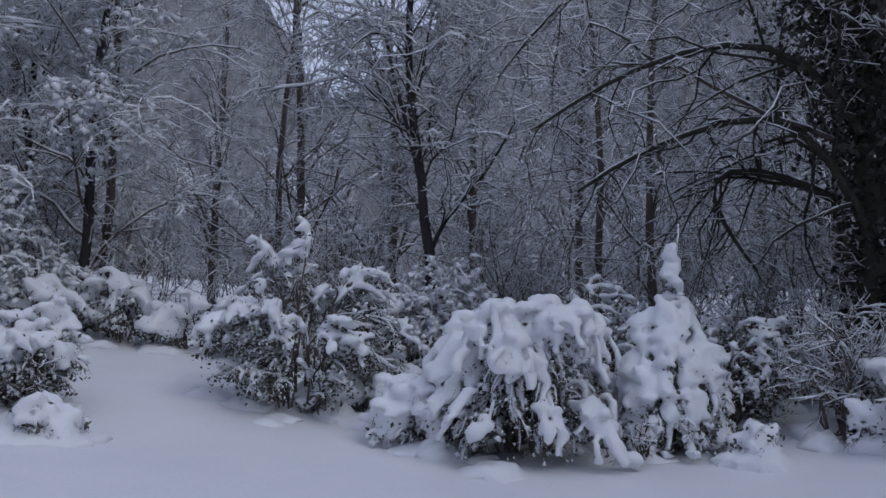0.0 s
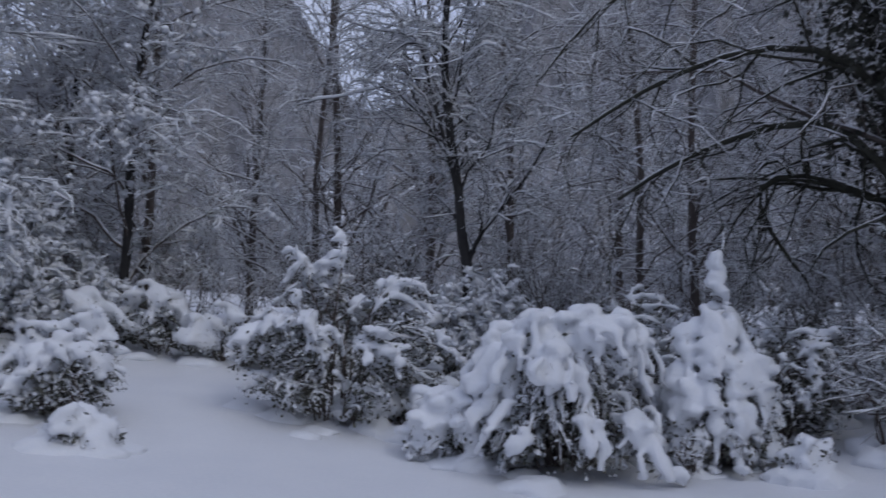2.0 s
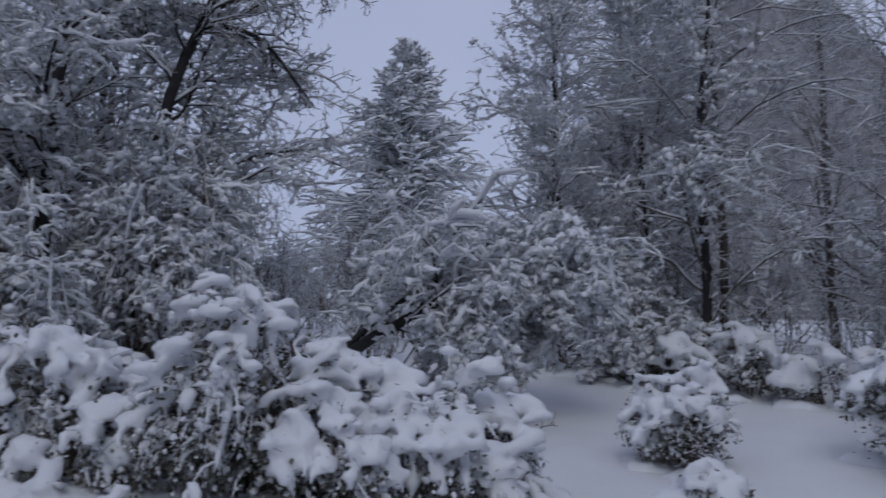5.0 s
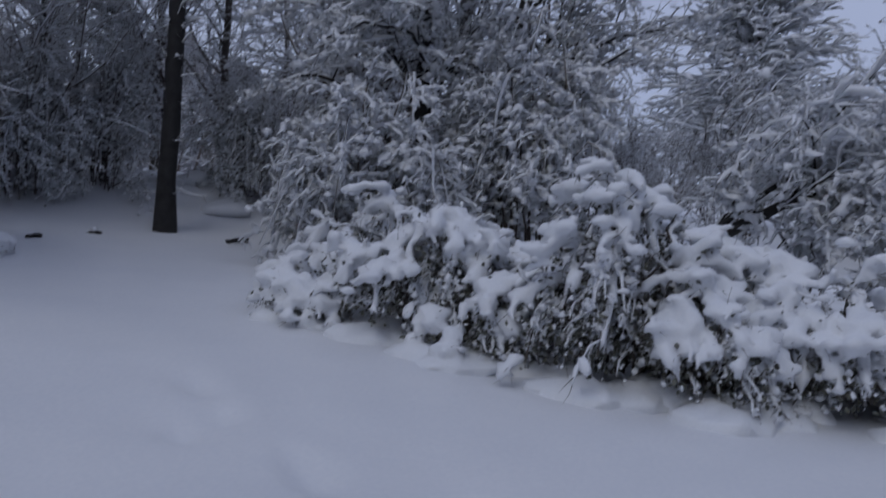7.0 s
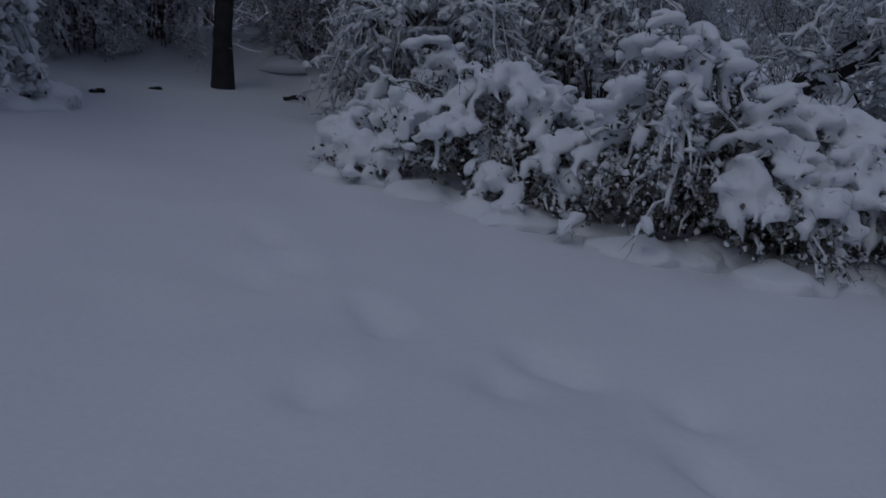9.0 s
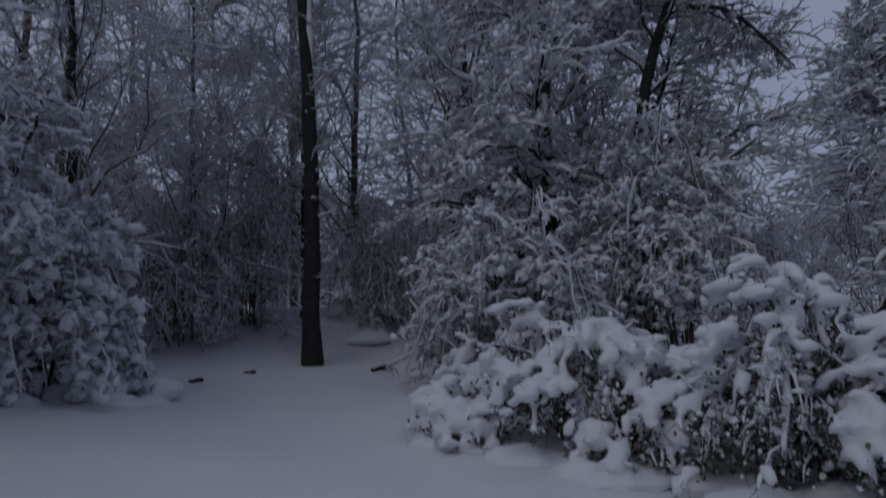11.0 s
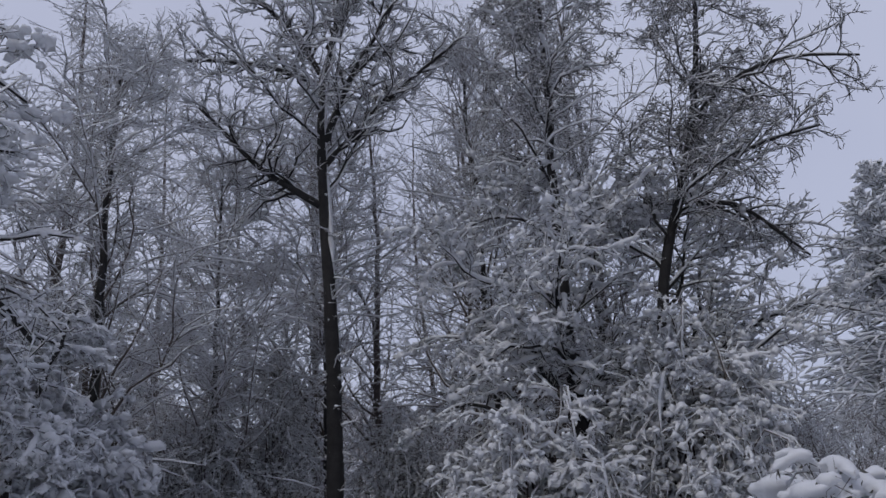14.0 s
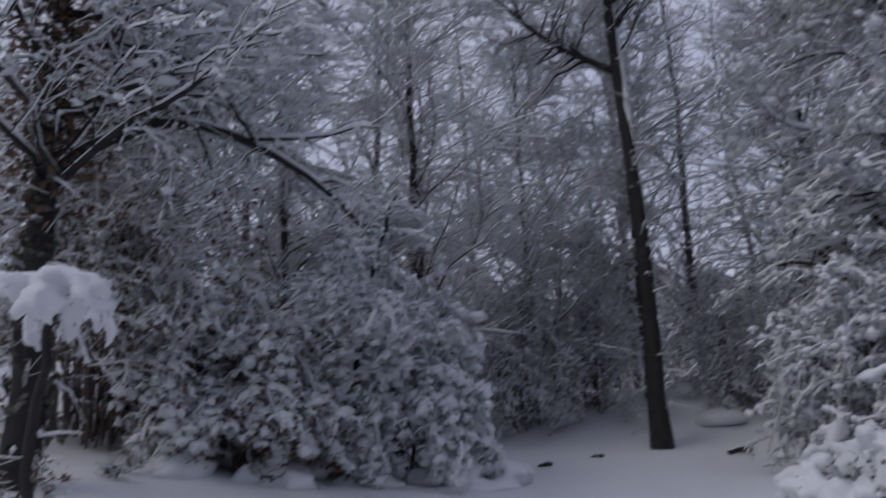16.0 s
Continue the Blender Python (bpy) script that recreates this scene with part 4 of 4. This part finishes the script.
# trees added beside the old thick tree, mostly out of view, to shade it
spread((second, first), [up(8.4, 9.6), up(9.4, 6.4), up(7.8, 12.6), up(6.6, 13.6)])
scrub = bush("thicket", "dense leafless thicket dusted with snow", (1.2, 15.5), (1.5, 1.2, 4.2), 63, stems=27, k=(9, 5), snow=(0.011, 0.019, 0.022), crook=0.09, cushion=0.0, leaves=0, droop=0.45, hang=0.5, category="thicket", group=BRUSH, longest=0.5, stem_r=0.011, merge=0, drift=0)
low = bush("thicket", "dense leafless thicket dusted with snow", (-2.2, 16.0), (1.6, 1.2, 3.2), 64, stems=27, k=(9, 5), snow=(0.011, 0.019, 0.022), crook=0.09, cushion=0.0, leaves=0, droop=0.5, hang=0.35, category="thicket", group=BRUSH, longest=0.5, stem_r=0.011, merge=0, drift=0)
# thickets added on that side too, mostly unseen, to keep sky light off
spread((low, scrub), [up(7.6, 9.4), up(7.4, 11.8), up(5.6, 12.9), up(8.4, 7.2)])
spread((scrub, low), round_about(range(-36, 36, 7), 16.3, 17.6) + round_about((37, 46, 55, 64, 73, 100, 109, 118, 125), 18.0, 16.5) + round_about((80, 85, 90, 95), 21.0, 20.0) + round_about((44, 49, 53), 22.0, 24.0))
spread((scrub, low), round_about(range(-30, 34, 15), 21.0, 23.5) + round_about((62, 71, 99, 108), 21.5, 24.0), 1.5)


def far_wood():
    """The distant trees, seen as a haze of stems and snowy twigs."""
    rng = np.random.default_rng(9)
    n = 120
    turn = radians(-60) + rng.uniform(0, radians(210), n)
    far = rng.uniform(22, 40, n)
    x, y = -np.sin(turn) * far, np.cos(turn) * far
    keep = np.abs(turn - radians(43)) > radians(6)
    x, y = x[keep], y[keep]
    n = len(x)
    s = np.stack([x, y, rise(x, y) - 0.2], 1)
    d = np.tile((0.0, 0.0, 1.0), (n, 1)) + rng.normal(0, 0.2, (n, 3))
    p1, r1 = grow(rng, s, d, rng.uniform(5, 11, n), rng.uniform(0.04, 0.09, n), 5, 0.08, 0.0)
    s, d, length, r, _ = fork(rng, p1, r1, np.zeros(n, int), 16, 0.03, 1.0, 0.9, 0.32, 0.4, 0.4, 0.3)
    p2, r2 = grow(rng, s, d, length, np.maximum(r, 0.02), 3, 0.2, 0.08)
    s, d, length, r, _ = fork(rng, p2, r2, np.zeros(len(p2), int), 5, 0.1, 1.0, 0.8, 0.5, 0.5, 0.6, 0.1)
    p3, r3 = grow(rng, s, d, length, np.full(len(s), 0.012), 1, 0.12, 0.1)
    bare, white = Soup(), Soup()
    tube(bare, p1, r1, 4)
    tube(bare, p2, r2, 3)
    snow_on(white, rng, p2, r2, 0.06, 3)
    snow_on(white, rng, p3, r3, 0.055, 3)
    ob = tagged(new("far_woods", bare.mesh("far_woods", TWIG)), "distant bare wood whitened by snow", "wood", kind="stuff")
    part("snow_cover", white.mesh("snow_cover", SNOW), ob, kind="stuff")


far_wood()


def wooded_ridge():
    """The closed edge of the forest all round, far off in view but pulled in behind the camera to block light, with an
    uneven top of tree crowns.
    """
    n = 2880
    a = np.linspace(0, 2 * np.pi, n, endpoint=False)
    gap = np.exp(-(((a - radians(46)) / radians(14)) ** 4))
    side = 1 / (1 + np.exp((a - radians(28)) / radians(6))) + 1 / (1 + np.exp(-(a - radians(230)) / radians(20)))
    ragged = np.array([noise.noise((math.cos(q) * 9, math.sin(q) * 9, 1.0)) * 3.0 + abs(noise.noise((math.cos(q) * 16, math.sin(q) * 16, 2.0))) * 4.0 for q in a]) + np.random.default_rng(3).uniform(-0.25, 0.3, n)
    dip = np.exp(-((((a - radians(7) + np.pi) % (2 * np.pi) - np.pi) / radians(8)) ** 2))
    left = np.exp(-(((a - radians(88)) / radians(32)) ** 4))
    top = 6.0 + (5.0 + 3.0 * left + 24.0 * side * (1 - 0.62 * dip)) * (1 - 0.85 * gap) + ragged
    rows = np.linspace(0, 1, 10)
    v = np.zeros((n, 10, 3))
    lump = np.array([[noise.noise((q * 30, h * 4, 5.0)) for h in rows] for q in a])
    # the unseen rear stretch is drawn in to 24 m to cut low sky light
    behind = np.exp(-(((a - radians(230)) / radians(62)) ** 4))
    r = 58 - 34 * behind[:, None] + 5 * rows[None] + 2.5 * lump
    v[..., 0], v[..., 1] = -np.sin(a)[:, None] * r, np.cos(a)[:, None] * r
    v[..., 2] = 2.0 + (top[:, None] - 2.0) * rows[None]
    soup = Soup()
    soup.rings(np.ascontiguousarray(np.swapaxes(v, 0, 1))[None])
    tagged(new("backdrop", soup.mesh("backdrop", RIDGE)), "grey edge of a snowy forest, distant in view, nearer where unseen", "forest", kind="structure")


wooded_ridge()


def fallen_branch(at, length, r, turn, seed):
    """A dark stick that lies half sunk in the snow."""
    rng = np.random.default_rng(seed)
    foot = np.array(up(*at))
    ob = thing("fallen_branch", foot, "short dark fallen branch half sunk in snow", "branch", "fallen branches on the snow")
    line = along([(-length / 2, 0, 0.0), (0, length * 0.06, r * 1.2), (length / 2, 0, r * 0.8)], 6)[None]
    part("wood", tube(Soup(), line, r * rng.uniform(0.7, 1.1, (1, 7)), 7).mesh("wood", BARK), ob)
    white = snow_on(Soup(), rng, line[:, 1:5], np.full((1, 4), r), r * 0.8, 6, closed=True)
    part("snow_cover", white.mesh("snow_cover", SNOW), ob, "strip of snow on the upper side")
    ob.rotation_euler = (0, 0, radians(turn))


for n, (x, y, length, r, turn) in enumerate([(-14.5, 2.95, 0.36, 0.05, 80), (-14.7, 0.75, 0.3, 0.035, 35), (-13.9, -0.1, 0.22, 0.035, 120)]):
    fallen_branch((x, y), length, r, turn, 80 + n)


def conifer(name, label, foot, height, r, seed):
    rng = np.random.default_rng(seed)
    foot = np.array(foot, float)
    ob = thing(name, foot, label, "tree")
    n = 300
    stem = along([(0, 0, -0.2), (0, 0, height)], 10)[None]
    part("trunk", tube(Soup(), stem, 0.16 * np.linspace(1, 0.1, 11)[None], 8).mesh("trunk", BARK), ob)
    u = np.sort(rng.uniform(0.08, 1.0, n))
    a = rng.uniform(0, 6.28, n)
    s = np.stack([0 * u, 0 * u, u * height], 1)
    d = np.stack([np.cos(a), np.sin(a), 0.25 + 0.9 * u ** 3], 1)
    p1, r1 = grow(rng, s, d, (r * (1 - u) ** 0.8 + 0.25) * rng.uniform(0.7, 1.2, n), np.full(n, 0.025), 5, 0.06, 0.12)
    s, d, length, rr, _ = fork(rng, p1, r1, np.zeros(n, int), 11, 0.1, 1.0, 0.8, 0.42, 0.6, 0.3, 0.0)
    p2, r2 = grow(rng, s, d, length, np.full(len(s), 0.014), 3, 0.08, 0.15)
    bare, white = Soup(), Soup()
    tube(bare, p1, r1, 4)
    tube(bare, p2, r2 * 2, 3)
    # snow deeper than on nearer trees, whitening the boughs partly for distance haze
    snow_on(white, rng, p1, r1, 0.09, 4)
    snow_on(white, rng, p2, r2, 0.095, 3)
    part("foliage", bare.mesh("foliage", NEEDLE), ob)
    part("snow_cover", white.mesh("snow_cover", SNOW), ob, "white snow lying on the boughs")
    return ob


conifer("conifer", "tall pointed conifer whitened by snow", up(-26.0, 27.9), 13.0, 5.3, 71)
